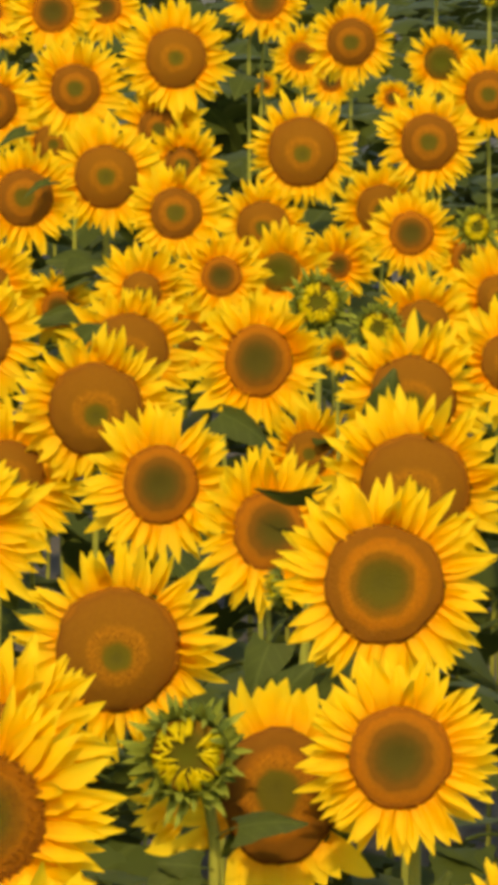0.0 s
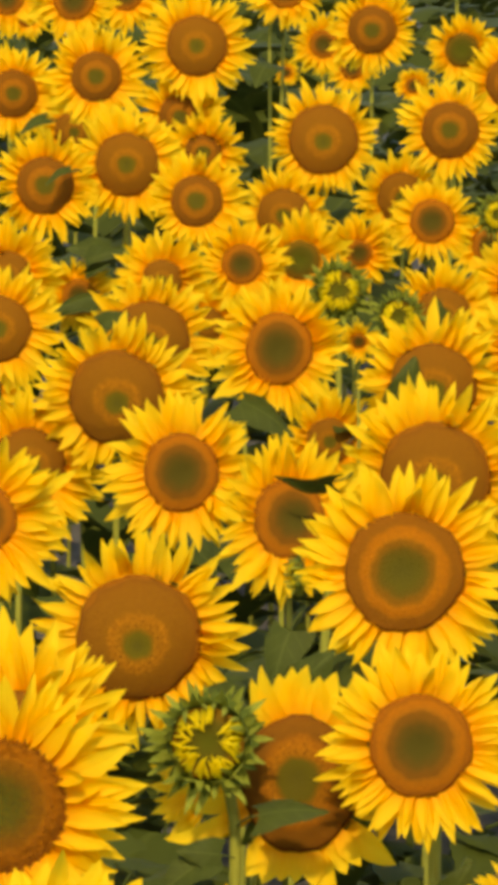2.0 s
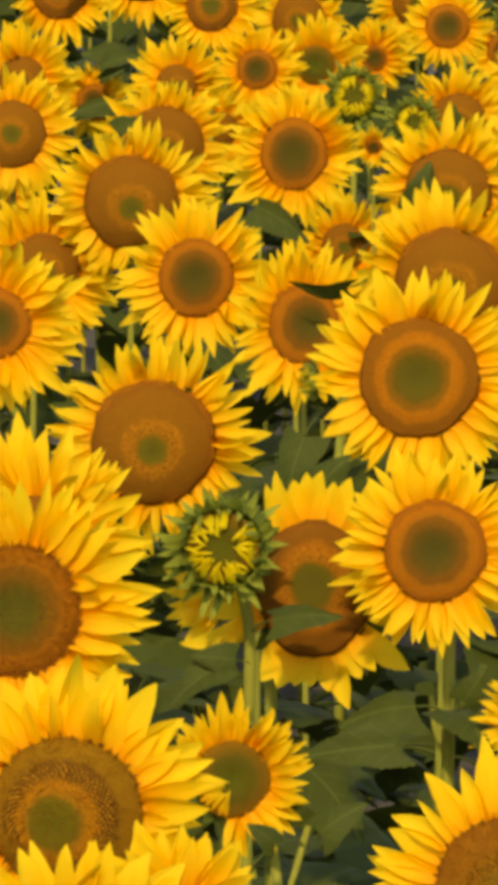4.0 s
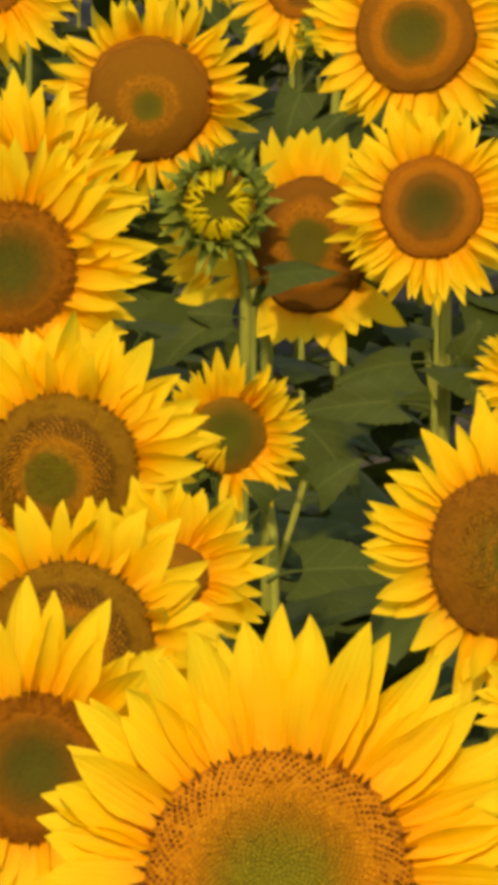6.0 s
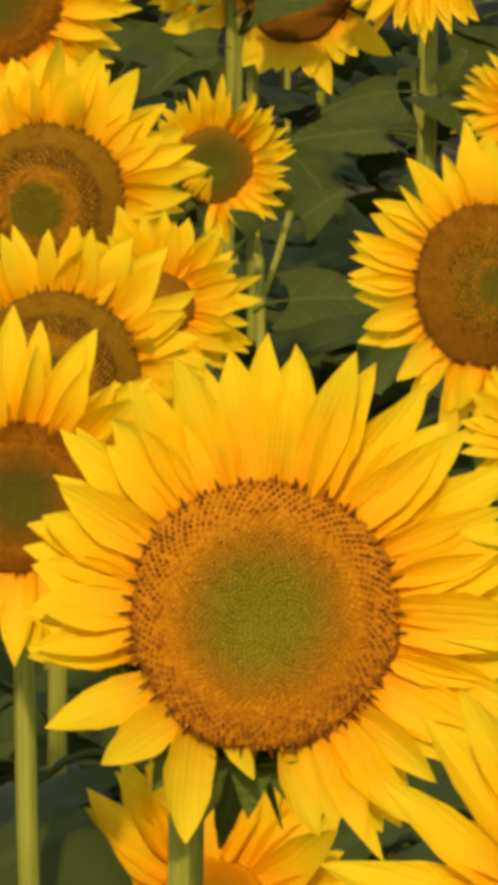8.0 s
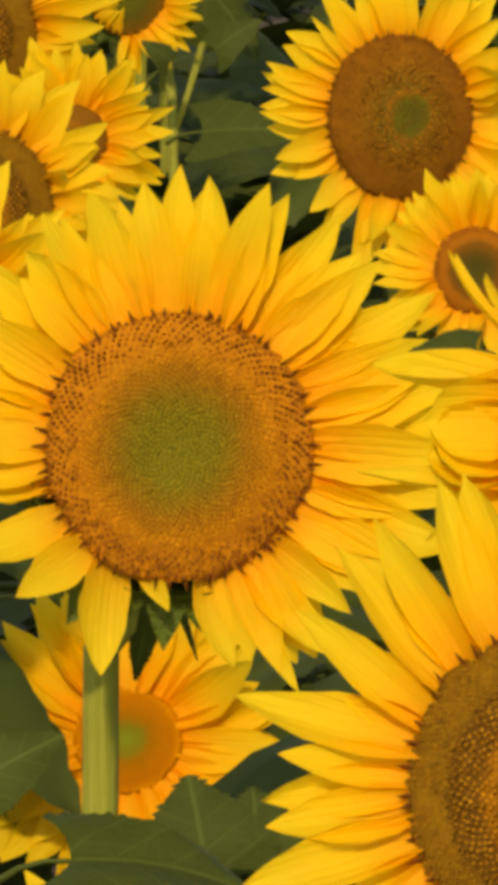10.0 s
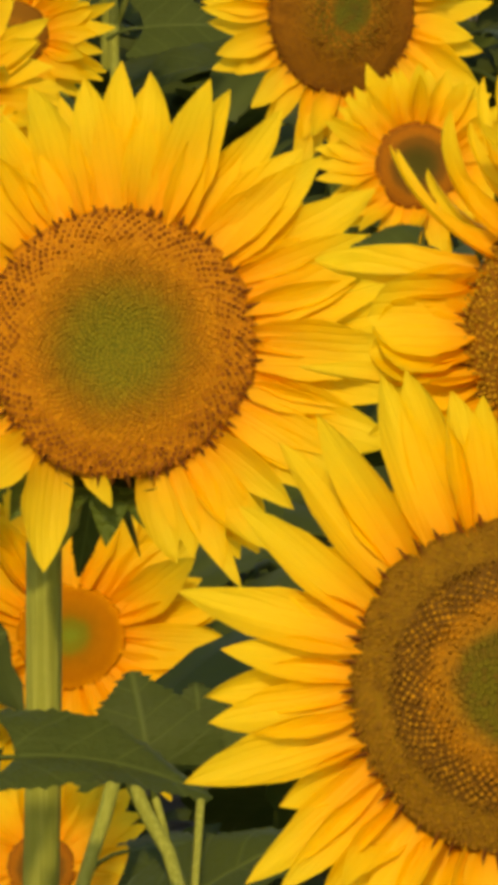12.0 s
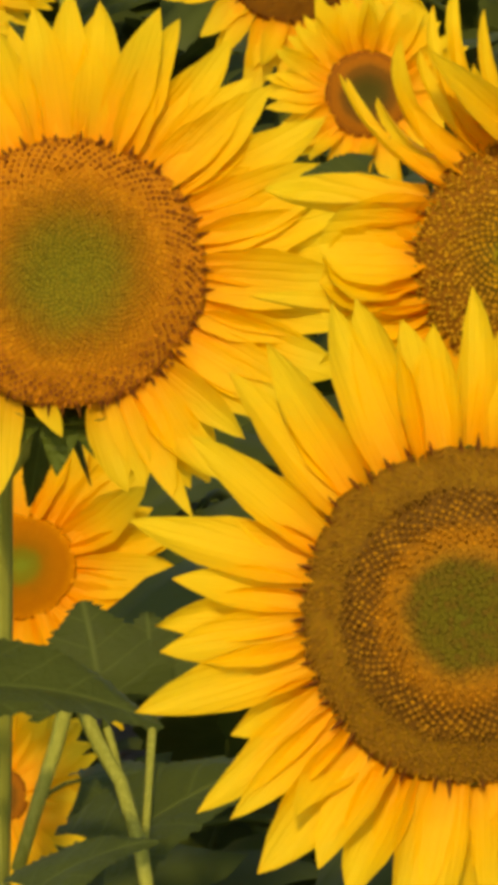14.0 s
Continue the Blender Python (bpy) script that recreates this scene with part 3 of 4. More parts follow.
def blade(plant, x, y, z, tip_x, tip_y, tip_z, turn=0, shape=0, wide=1.0):
    """A single leaf of a plant, from the start of its stalk to its tip; turn tips its face up from the eye, in degrees."""
    foot, tip = Vector((x, y, z)), Vector((tip_x, tip_y, tip_z))
    along = tip - foot
    size = along.length / 1.3
    along.normalize()
    back = Vector(EYE) - foot
    face = (back - along * back.dot(along)).normalized()
    side = face.cross(along)
    up = Vector((0, 0, 1))
    s = radians(turn) * (1 if side.dot(up) > 0 else -1)
    side, face = side * math.cos(s) - face * math.sin(s), face * math.cos(s) + side * math.sin(s)
    m = Matrix((along, side, face)).transposed().to_4x4()
    return part("leaf", TOOTHED_LEAVES[shape], plant, Matrix.Translation(foot - plant.location) @ m @ Matrix.Diagonal((size, size * wide, size, 1)))


def petiole(plant, thick, *points):
    """A bare leaf stalk of a plant along a few points."""
    line = [Vector(p) - plant.location for p in points]
    v, f = tube(line, [thick * (1 - 0.2 * i / len(line)) for i in range(len(line))], 7)
    part("leaf_stalk", as_mesh("leaf_stalk", v, f, STEM), plant, Matrix())


# the far rows
sunflower(-0.808, 17.438, 2.050, 0.121, 0.049, 'young', 0, 0, label="bright yellow sunflower, green eye in an orange ring", seed=1)
sunflower(-0.905, 21.073, 1.851, 0.098, 0.040, 'young', 0, 5, label="yellow sunflower in fresh bloom on a green stem", seed=2)
sunflower(-0.582, 16.818, 2.073, 0.134, 0.062, 'young', 0, 0, label="round yellow sunflower with a green and orange disc", seed=3)
sunflower(-0.462, 18.266, 2.032, 0.134, 0.051, 'young', 0, 0, label="bright yellow sunflower, green eye in an orange ring", seed=4)
sunflower(-0.195, 15.135, 2.012, 0.161, 0.082, 'mature', 0, 0, label="large yellow sunflower, brown disc with a small green eye", seed=5)
sunflower(0.049, 17.021, 2.102, 0.134, 0.063, 'young', 0, 0, sway=-0.05, label="round yellow sunflower with a green and orange disc", seed=6)
sunflower(0.064, 17.214, 2.260, 0.130, 0.062, 'young', 0, 0, sway=-0.02, label="bright yellow sunflower, green eye in an orange ring", seed=7)
sunflower(0.574, 17.331, 2.245, 0.127, 0.059, 'young', 0, 0, label="yellow sunflower in fresh bloom on a green stem", seed=8)
sunflower_bud(0.956, 22.472, 1.905, 0.036, 0, 0, label="green sunflower bud with short curled yellow petals", seed=9)
sunflower(0.292, 16.155, 2.011, 0.139, 0.070, 'open', 0, 5, label="ripening yellow sunflower with a velvety brown disc", seed=10)
sunflower(0.171, 18.018, 1.886, 0.106, 0.045, 'young', 0, 0, label="yellow sunflower in fresh bloom on a green stem", seed=11)
sunflower(0.273, 18.820, 1.769, 0.091, 0.038, 'young', 0, 5, label="round yellow sunflower with a green and orange disc", seed=12)
sunflower(0.471, 18.543, 1.726, 0.066, 0.026, 'young', 0, 5, label="bright yellow sunflower, green eye in an orange ring", seed=13)
sunflower(0.578, 16.985, 1.915, 0.114, 0.053, 'closed', 0, 5, label="yellow sunflower in fresh bloom on a green stem", seed=14)
sunflower(0.657, 15.458, 1.897, 0.137, 0.068, 'open', 0, 0, label="yellow sunflower with a broad brown domed disc", seed=15)
leafy_l = sunflower(-0.466, 15.165, 1.928, 0.147, 0.068, 'open', 0, 0, label="ripening yellow sunflower with a velvety brown disc", seed=16)
leafy_k = sunflower(-0.695, 15.328, 1.873, 0.136, 0.066, 'open', 0, 0, label="large yellow sunflower, brown disc with a small green eye", seed=17)
sunflower(-0.241, 15.179, 1.821, 0.131, 0.058, 'open', 0, 7, label="yellow sunflower with a broad brown domed disc", seed=18)
sunflower(-0.176, 14.906, 1.741, 0.119, 0.049, 'open', 0, 6, label="ripening yellow sunflower with a velvety brown disc", seed=19)
sunflower(-0.560, 16.172, 1.719, 0.126, 0.058, 'mature', 0, 7, label="large yellow sunflower, brown disc with a small green eye", seed=20)
sunflower(-0.347, 13.701, 1.789, 0.153, 0.078, 'mature', 0, 0, label="yellow sunflower with a broad brown domed disc", seed=21)
sunflower(-0.172, 13.249, 1.733, 0.123, 0.061, 'open', 0, 0, label="ripening yellow sunflower with a velvety brown disc", seed=22)
leafy_a = sunflower(-0.534, 13.403, 1.759, 0.138, 0.069, 'open', 0, 0, label="large yellow sunflower, brown disc with a small green eye", seed=23)
sunflower(0.135, 14.200, 1.819, 0.148, 0.088, 'mature', 0, 0, eye=(0, -0.08), label="yellow sunflower with a broad brown domed disc", seed=24)
sunflower(0.468, 14.658, 1.815, 0.139, 0.075, 'open', 0, 0, label="ripening yellow sunflower with a velvety brown disc", seed=25)
sunflower(0.035, 14.154, 1.631, 0.125, 0.067, 'mature', 0, 5, label="large yellow sunflower, brown disc with a small green eye", seed=26)
sunflower(0.353, 15.005, 1.614, 0.133, 0.068, 'mature', 0, 5, label="yellow sunflower with a broad brown domed disc", seed=27)
sunflower(0.395, 13.705, 1.651, 0.111, 0.054, 'young', 0, 0, label="bright yellow sunflower, green eye in an orange ring", seed=28)
sunflower(0.568, 14.471, 1.529, 0.110, 0.049, 'young', 0, 5, label="yellow sunflower in fresh bloom on a green stem", seed=29)
sunflower_bud(0.544, 13.493, 1.682, 0.057, 15, 0, sway=0.14, label="green sunflower bud with short curled yellow petals", seed=30)

# the middle rows
sunflower(-0.065, 13.237, 1.585, 0.112, 0.048, 'young', 0, 0, label="bright yellow sunflower, green eye in an orange ring", seed=31)
sunflower(0.075, 13.629, 1.563, 0.126, 0.049, 'closed', 0, 5, label="yellow sunflower in fresh bloom on a green stem", seed=32)
sunflower(0.222, 13.982, 1.550, 0.106, 0.035, 'young', 15, 5, label="round yellow sunflower with a green and orange disc", seed=33)
sunflower_bud(0.160, 13.039, 1.540, 0.084, 0, -10, label="green sunflower bud with short curled yellow petals", seed=34)
sunflower_bud(0.276, 11.999, 1.576, 0.064, 0, 0, label="green sunflower bud with short curled yellow petals", seed=35)
sunflower(0.195, 12.300, 1.495, 0.052, 0.018, 'young', 0, 24, petals=26, label="small yellow sunflower with half open petals", seed=77)
sunflower(0.054, 18.600, 1.766, 0.050, 0.018, 'young', 0, 10, petals=26, label="small yellow sunflower with half open petals", seed=78)
sunflower(-0.248, 12.992, 1.571, 0.123, 0.047, 'mature', 0, 6, label="yellow sunflower with a broad brown domed disc", seed=36)
leafy_b = sunflower(0.397, 12.856, 1.502, 0.132, 0.062, 'mature', 0, 6, label="ripening yellow sunflower with a velvety brown disc", seed=37)
sunflower(0.585, 13.156, 1.544, 0.132, 0.053, 'mature', 0, 5, label="large yellow sunflower, brown disc with a small green eye", seed=38)
sunflower(-0.614, 13.164, 1.567, 0.135, 0.056, 'mature', 0, 5, label="yellow sunflower with a broad brown domed disc", seed=39)
leafy_g = sunflower(-0.504, 14.861, 1.365, 0.110, 0.045, 'young', 0, 5, label="bright yellow sunflower, green eye in an orange ring", seed=40)
leafy_c = sunflower(-0.256, 11.969, 1.530, 0.152, 0.085, 'mature', 0, 6, eye=(0, -0.1), label="large yellow sunflower, brown disc with a small green eye", seed=41)
sunflower(-0.156, 13.932, 1.377, 0.123, 0.045, 'mature', 0, 5, label="yellow sunflower with a broad brown domed disc", seed=42)
sunflower(-0.294, 10.739, 1.541, 0.159, 0.091, 'mature', 0, 8, eye=(0.03, -0.12), label="ripening yellow sunflower with a velvety brown disc", seed=43)
leafy_h = sunflower(0.019, 11.310, 1.577, 0.143, 0.068, 'young', 0, 0, squash=1.08, label="yellow sunflower in fresh bloom on a green stem", seed=44)
leafy_d = sunflower(0.324, 11.148, 1.517, 0.165, 0.087, 'mature', 0, 6, eye=(0, -0.15), label="yellow sunflower with a broad brown domed disc", seed=45)
sunflower(0.558, 12.021, 1.504, 0.146, 0.063, 'mature', 0, 0, label="ripening yellow sunflower with a velvety brown disc", seed=46)
sunflower(-0.584, 12.050, 1.546, 0.153, 0.073, 'mature', 0, 0, label="large yellow sunflower, brown disc with a small green eye", seed=47)
sunflower(-0.667, 12.901, 1.321, 0.130, 0.052, 'mature', 0, 0, label="yellow sunflower with a broad brown domed disc", seed=48)
sunflower(-0.161, 10.216, 1.459, 0.149, 0.069, 'young', 0, 0, squash=1.05, wild=0.4, label="bright yellow sunflower, green eye in an orange ring", seed=49)
sunflower(-0.462, 10.756, 1.406, 0.165, 0.074, 'mature', 15, 0, label="large yellow sunflower, brown disc with a small green eye", seed=50)
sunflower(0.134, 12.433, 1.259, 0.126, 0.053, 'mature', 0, 6, label="yellow sunflower with a broad brown domed disc", seed=51)
sunflower(0.292, 9.906, 1.488, 0.180, 0.099, 'mature', 0, 6, eye=(0, -0.15), label="ripening yellow sunflower with a velvety brown disc", seed=52)
leafy_e = sunflower(0.033, 9.628, 1.451, 0.135, 0.062, 'young', 0, 0, squash=1.12, eye=(0.3, 0.0), label="yellow sunflower in fresh bloom on a green stem", seed=53)
sunflower(0.203, 8.441, 1.523, 0.169, 0.091, 'ringed', 0, 0, petals=78, sway=0.05, wild=0.7, label="round yellow sunflower with a green and orange disc", seed=54)
sunflower(-0.204, 8.689, 1.386, 0.174, 0.098, 'mature', -2, 5, eye=(0, -0.13), sway=0.155, wild=0.8, label="ripening yellow sunflower with a velvety brown disc", seed=55)
sunflower(-0.492, 9.526, 1.464, 0.157, 0.062, 'young', 0, 0, label="yellow sunflower in fresh bloom on a green stem", seed=56)

# the near rows
sunflower_bud(0.043, 9.260, 1.404, 0.040, -72, 20, label="green sunflower bud with short curled yellow petals", seed=57)
sunflower(-0.085, 8.945, 1.100, 0.108, 0.030, 'young', 0, 0, sway=0.04, gaps=((232, 110),), label="bright yellow sunflower, green eye in an orange ring", seed=58)
bud_a = sunflower_bud(-0.081, 7.334, 1.451, 0.083, -5, 0, sway=0.03, label="green sunflower bud with short curled yellow petals", seed=59)
leafy_f = sunflower(0.0413, 7.440, 1.3777, 0.133, 0.0790, 'open', 0, 2, squash=1.17, eye=(-0.05, 0.07), sway=-0.06, gaps=((125, 210), (45, 75)),
                    rays=((183, 2.35, 0.26, 0), (191, 2.0, 0.3, 0), (199, 2.42, 0.32, 0, 0.1), (208, 1.9, 0.34, 0), (236, 1.62, 0.45, 0), (246, 1.60, 0.45, 0), (256, 1.47, 0.45, 0), (267, 1.44, 0.45, 0),
                          (279, 1.52, 0.40, 0), (289, 1.85, 0.40, 3), (301, 1.52, 0.40, 0), (311, 1.60, 0.36, 0), (324, 2.0, 0.42, 2), (119, 1.76, 0.32, 2, 0.1), (111, 1.86, 0.30, 3, 0.1), (103, 1.62, 0.48, 0),
                          (95, 1.70, 0.40, 0), (86, 1.72, 0.42, 0, 0.1), (78, 1.60, 0.44, 0), (69, 1.72, 0.42, 0), (60, 1.85, 0.36, 2, -0.12), (52, 1.80, 0.40, 0)), label="yellow sunflower with a broad brown domed disc", seed=60)
leafy_i = sunflower(0.198, 7.311, 1.451, 0.137, 0.068, 'young', 0, 0, petals=64, sway=0.02, wild=0.4, label="bright yellow sunflower, green eye in an orange ring", seed=61)
sunflower(-0.326, 6.738, 1.475, 0.172, 0.080, 'young', 0, 0, cup=12, petals=86, wild=1.0, label="yellow sunflower in fresh bloom on a green stem", seed=62)
sunflower(-0.321, 7.200, 1.481, 0.148, 0.060, 'mature', 0, 0, petals=70, wild=0.9, label="shaggy yellow sunflower half hidden behind another", seed=76)
sunflower(-0.217, 5.495, 1.496, 0.150, 0.076, 'seeded', -4, 5, eye=(-0.20, -0.18), petals=62, wild=0.9, label="yellow sunflower with a broad brown domed disc", seed=63)
leafy_j = sunflower(-0.064, 6.848, 1.243, 0.104, 0.048, 'closed', 8, 5, cup=20, gaps=((195, 70),), tucked=(200, 213, 224, 236, 249, 258), label="bright yellow sunflower, green eye in an orange ring", seed=64)
sunflower(0.202, 5.031, 1.517, 0.140, 0.066, 'mature', 0, 0, squash=1.13, eye=(0.2, 0), petals=46, gaps=((106, 150, 0.85),), pleat=0.012,
          rays=((110, 1.75, 0.30, 0), (124, 1.79, 0.30, 0), (135, 1.75, 0.16, 0), (152, 1.84, 0.36, 0), (160, 1.96, 0.26, 0), (165, 1.89, 0.24, 0), (170, 1.96, 0.26, 0), (178, 1.93, 0.28, 0), (197, 1.80, 0.36, 0), (207, 1.65, 0.30, 0), (224, 1.71, 0.34, 0), (237, 1.72, 0.30, 0), (252, 1.67, 0.34, 0), (229, 1.26, 0.30, 0)), label="large yellow sunflower, brown disc with a small green eye", seed=65)
sunflower(0.350, 7.268, 1.227, 0.105, 0.043, 'young', 0, 0, label="round yellow sunflower with a green and orange disc", seed=66)
sunflower(-0.099, 5.105, 1.479, 0.096, 0.033, 'mature', 0, 3, top=0.62, wild=0.8, label="yellow sunflower with a hidden brown disc", seed=67)
sunflower(-0.179, 4.658, 1.526, 0.134, 0.072, 'seeded', 0, 2, top=0.62, eye=(-0.1, -0.1), wild=0.6, label="large yellow sunflower, brown disc with a small green eye", seed=68)
sunflower(-0.186, 4.135, 1.562, 0.135, 0.057, 'young', 0, 0, top=0.62, wild=0.6, label="round yellow sunflower with a green and orange disc", seed=69)
sunflower(0.237, 4.344, 1.553, 0.087, 0.035, 'young', 0, 0, top=0.55, label="bright yellow sunflower, green eye in an orange ring", seed=70)

# the flowers before the camera
HERO_CROWN = ((30, 2.23, 0.42, -4), (42, 2.05, 0.40, 3), (46, 1.97, 0.42, 0), (55, 2.11, 0.36, -3), (66, 2.05, 0.34, 0), (70, 2.10, 0.36, -3), (83, 2.03, 0.36, 2), (89, 2.08, 0.36, 0),
              (97, 1.97, 0.42, 3), (109, 2.03, 0.38, 0), (117, 1.90, 0.30, 2), (121, 2.00, 0.36, 2), (127, 1.86, 0.42, -2), (137, 2.03, 0.34, 3), (147, 1.80, 0.40, 0), (156, 1.80, 0.42, 0),
              (168, 1.75, 0.42, 0), (178, 1.72, 0.40, 2), (190, 1.70, 0.40, -2))
HERO_SKIRT = ((208, 1.82, 0.38, -4), (222, 1.65, 0.36, -6), (219, 1.45, 0.18, 0), (250, 1.78, 0.42, 14, 0.0), (267, 1.22, 0.17, 16, 0.05), (284, 1.69, 0.28, 2), (294, 1.83, 0.32, -3), (296, 2.01, 0.22, 3), (306, 1.94, 0.34, 4),
              (317, 1.78, 0.32, 5), (330, 2.04, 0.44, 0), (340, 2.18, 0.50, 0), (350, 2.18, 0.50, 0), (358, 2.14, 0.48, 0), (6, 2.16, 0.48, 0), (13, 2.14, 0.48, 3), (20, 2.20, 0.48, 0))
front_a = sunflower(-0.001, 3.067, 1.787, 0.145, 0.0765, 'fresh', 0, 0, petals=62, curled=0.0, wild=0.0, cup=2, sway=-0.046, gaps=((196, 92),), bract=1.12, rays=HERO_CROWN + HERO_SKIRT, pleat=0.009, thick=1.2, neck=(0.03, 0.03), top=0.34, label="large bright yellow sunflower with green eye and orange florets", seed=71)
sunflower(-0.0440, 4.400, 1.138, 0.150, 0.045, 'gold', 0, -8, petals=54, rays=((344, 2.75, 0.7, 0), (330, 2.5, 0.7, 0), (356, 2.8, 0.65, 0), (8, 2.9, 0.6, 0)), cup=2, wild=0.2, label="round yellow sunflower with a green and orange disc", seed=72)
SWUNG = ((169, 2.28, 0.42, 17, 0.10), (174, 1.74, 0.30, 18, 0.0), (177, 1.78, 0.66, 5, 0.0), (182, 1.76, 0.66, -3, 0.0), (188, 1.78, 0.66, -7, 0.0), (189, 2.34, 0.26, -14, 0.05), (196, 1.70, 0.40, -4, 0.0),
         (138, 2.19, 0.13, -1, 0.20), (137, 2.13, 0.11, 3, 0.17), (134, 1.85, 0.12, 4, 0.15), (125, 2.07, 0.20, -2, 0.24), (122, 2.17, 0.14, 3, 0.20, 8), (121, 1.95, 0.15, 6, 0.16), (118, 1.80, 0.18, 8, 0.12), (113, 2.21, 0.12, 3, 0.16),
         (110, 2.05, 0.12, 4, 0.14), (107, 2.32, 0.14, 3, 0.14), (103, 2.10, 0.16, 5, 0.1),
         (108, 1.70, 0.24, 12, 0.06), (120, 2.02, 0.34, 32, 0.06, 24), (116, 1.60, 0.24, 4, 0.10), (92, 2.00, 0.30, 4, 0.1))
front_c = sunflower(0.2284, 2.658, 1.9128, 0.122, 0.0606, 'beaded', 0, 0, petals=36, curled=0.75, cup=8, gaps=((88, 116),), rays=SWUNG, pleat=0.030, label="yellow sunflower with curled, ruffled petals and a brown disc", seed=73)
BROAD = ((90, 1.97, 0.26, 1), (97, 1.75, 0.30, 0), (104, 1.80, 0.34, 0), (109, 2.00, 0.38, -2), (115, 2.03, 0.34, -3), (126, 2.05, 0.30, -6), (131, 1.70, 0.30, 0), (136, 2.03, 0.34, -5),
         (148, 1.98, 0.30, -7), (157, 1.50, 0.22, 0), (166, 2.10, 0.36, 3), (174, 1.78, 0.28, 0), (182, 1.87, 0.32, 3), (188, 1.85, 0.36, 3), (197, 2.06, 0.36, 2), (206, 1.60, 0.30, 0),
         (217, 2.00, 0.28, 8), (220, 1.88, 0.26, 4), (222, 1.72, 0.42, 3), (231, 1.98, 0.42, 3), (241, 1.75, 0.36, 0), (249, 1.85, 0.38, 0), (257, 1.90, 0.36, 0), (265, 1.90, 0.32, 0))
front_b = sunflower(0.1772, 2.389, 1.826, 0.148, 0.0757, 'seeded', 0, 0, petals=52, curled=0.05, wild=0.25, gaps=((86, 186, 0.62),), rays=BROAD, pleat=0.016, label="very large yellow sunflower with a broad brown seed disc", seed=74)
sunflower(-0.056, 3.479, 1.302, 0.081, 0.023, 'young', 0, -5, label="yellow sunflower half hidden under broad green leaves", seed=75)

# single leaves that lie over or beside a flower
blade(leafy_a, -0.446, 13.373, 1.793, -0.526, 13.303, 1.785, 66, 0, 0.6)
blade(leafy_b, 0.385, 12.779, 1.430, 0.378, 12.725, 1.538, -10, 1)
blade(leafy_g, -0.395, 14.834, 1.363, -0.601, 14.750, 1.343, 40, 2, 0.5)
blade(leafy_c, -0.370, 11.898, 1.551, -0.309, 11.844, 1.600, 40, 0)
blade(leafy_d, 0.251, 11.074, 1.465, 0.286, 11.029, 1.579, -10, 1)
blade(leafy_h, -0.102, 11.230, 1.484, 0.049, 11.169, 1.441, 50, 2)
blade(leafy_e, 0.141, 9.560, 1.538, 0.016, 9.530, 1.516, -58, 0, 0.7)
blade(leafy_e, 0.050, 8.550, 1.446, -0.002, 8.490, 1.342, 30, 1)
blade(leafy_e, 0.024, 8.450, 1.314, 0.083, 8.390, 1.405, 20, 2)
blade(leafy_e, -0.028, 8.600, 1.289, -0.088, 8.540, 1.334, 50, 0)
blade(leafy_e, 0.084, 8.500, 1.323, 0.152, 8.440, 1.385, 45, 3)
blade(leafy_l, -0.387, 14.900, 1.465, -0.523, 14.830, 1.503, 40, 1, 1.0)
blade(leafy_l, -0.512, 14.850, 1.436, -0.399, 14.780, 1.499, 35, 2, 1.0)
blade(leafy_k, -0.569, 15.200, 1.809, -0.669, 15.130, 1.792, 55, 0, 0.7)
blade(leafy_k, -0.672, 15.100, 1.460, -0.759, 15.030, 1.526, 40, 3, 1.0)
blade(leafy_f, -0.043, 7.330, 1.340, 0.069, 7.300, 1.377, 48, 1, 0.8)
blade(leafy_i, 0.211, 7.351, 1.228, 0.078, 7.317, 1.235, 45, 2)
blade(leafy_i, 0.197, 7.244, 1.204, 0.020, 7.209, 1.202, 16, 0, 0.6)
blade(leafy_i, 0.230, 7.350, 1.228, 0.262, 7.323, 1.286, 0, 1)
blade(leafy_j, -0.015, 6.740, 1.082, 0.146, 6.710, 1.110, 45, 3)
blade(bud_a, -0.060, 7.269, 1.312, -0.146, 7.223, 1.276, 40, 0)
blade(bud_a, -0.046, 7.268, 1.309, -0.114, 7.233, 1.327, 15, 1)
blade(front_a, -0.101, 2.896, 1.590, 0.043, 2.887, 1.604, 56, 0, 0.88)
blade(front_a, 0.018, 3.169, 1.469, 0.006, 3.181, 1.545, 5, 1, 1.9)
blade(front_a, 0.046, 3.188, 1.464, 0.044, 3.196, 1.532, 5, 3, 1.7)
blade(front_a, -0.129, 2.907, 1.632, -0.068, 2.907, 1.672, 10, 2)
blade(front_b, -0.016, 3.146, 1.359, 0.114, 3.167, 1.460, 55, 3)
blade(front_b, -0.023, 3.246, 1.392, 0.071, 3.240, 1.425, 62, 2)
blade(front_b, -0.040, 2.572, 1.594, 0.029, 2.580, 1.650, 62, 4)
blade(front_c, 0.164, 2.788, 1.918, 0.120, 2.777, 1.927, 35, 1)
blade(front_a, -0.0107, 3.165, 1.7047, -0.0276, 3.165, 1.6091, 0, 4, 0.42)
blade(front_a, -0.0108, 3.165, 1.6948, 0.0116, 3.165, 1.6211, 0, 2, 0.14)
petiole(front_a, 0.005, (-0.001, 3.138, 1.525), (-0.006, 3.128, 1.501), (-0.012, 3.120, 1.480), (-0.022, 3.109, 1.452), (-0.036, 3.092, 1.411))
petiole(front_b, 0.005, (-0.003, 3.180, 1.515), (0.005, 3.172, 1.480), (0.013, 3.162, 1.464), (0.026, 3.146, 1.446), (0.038, 3.098, 1.418), (0.045, 3.070, 1.375), (0.056, 3.030, 1.295), (0.064, 3.00, 1.18))
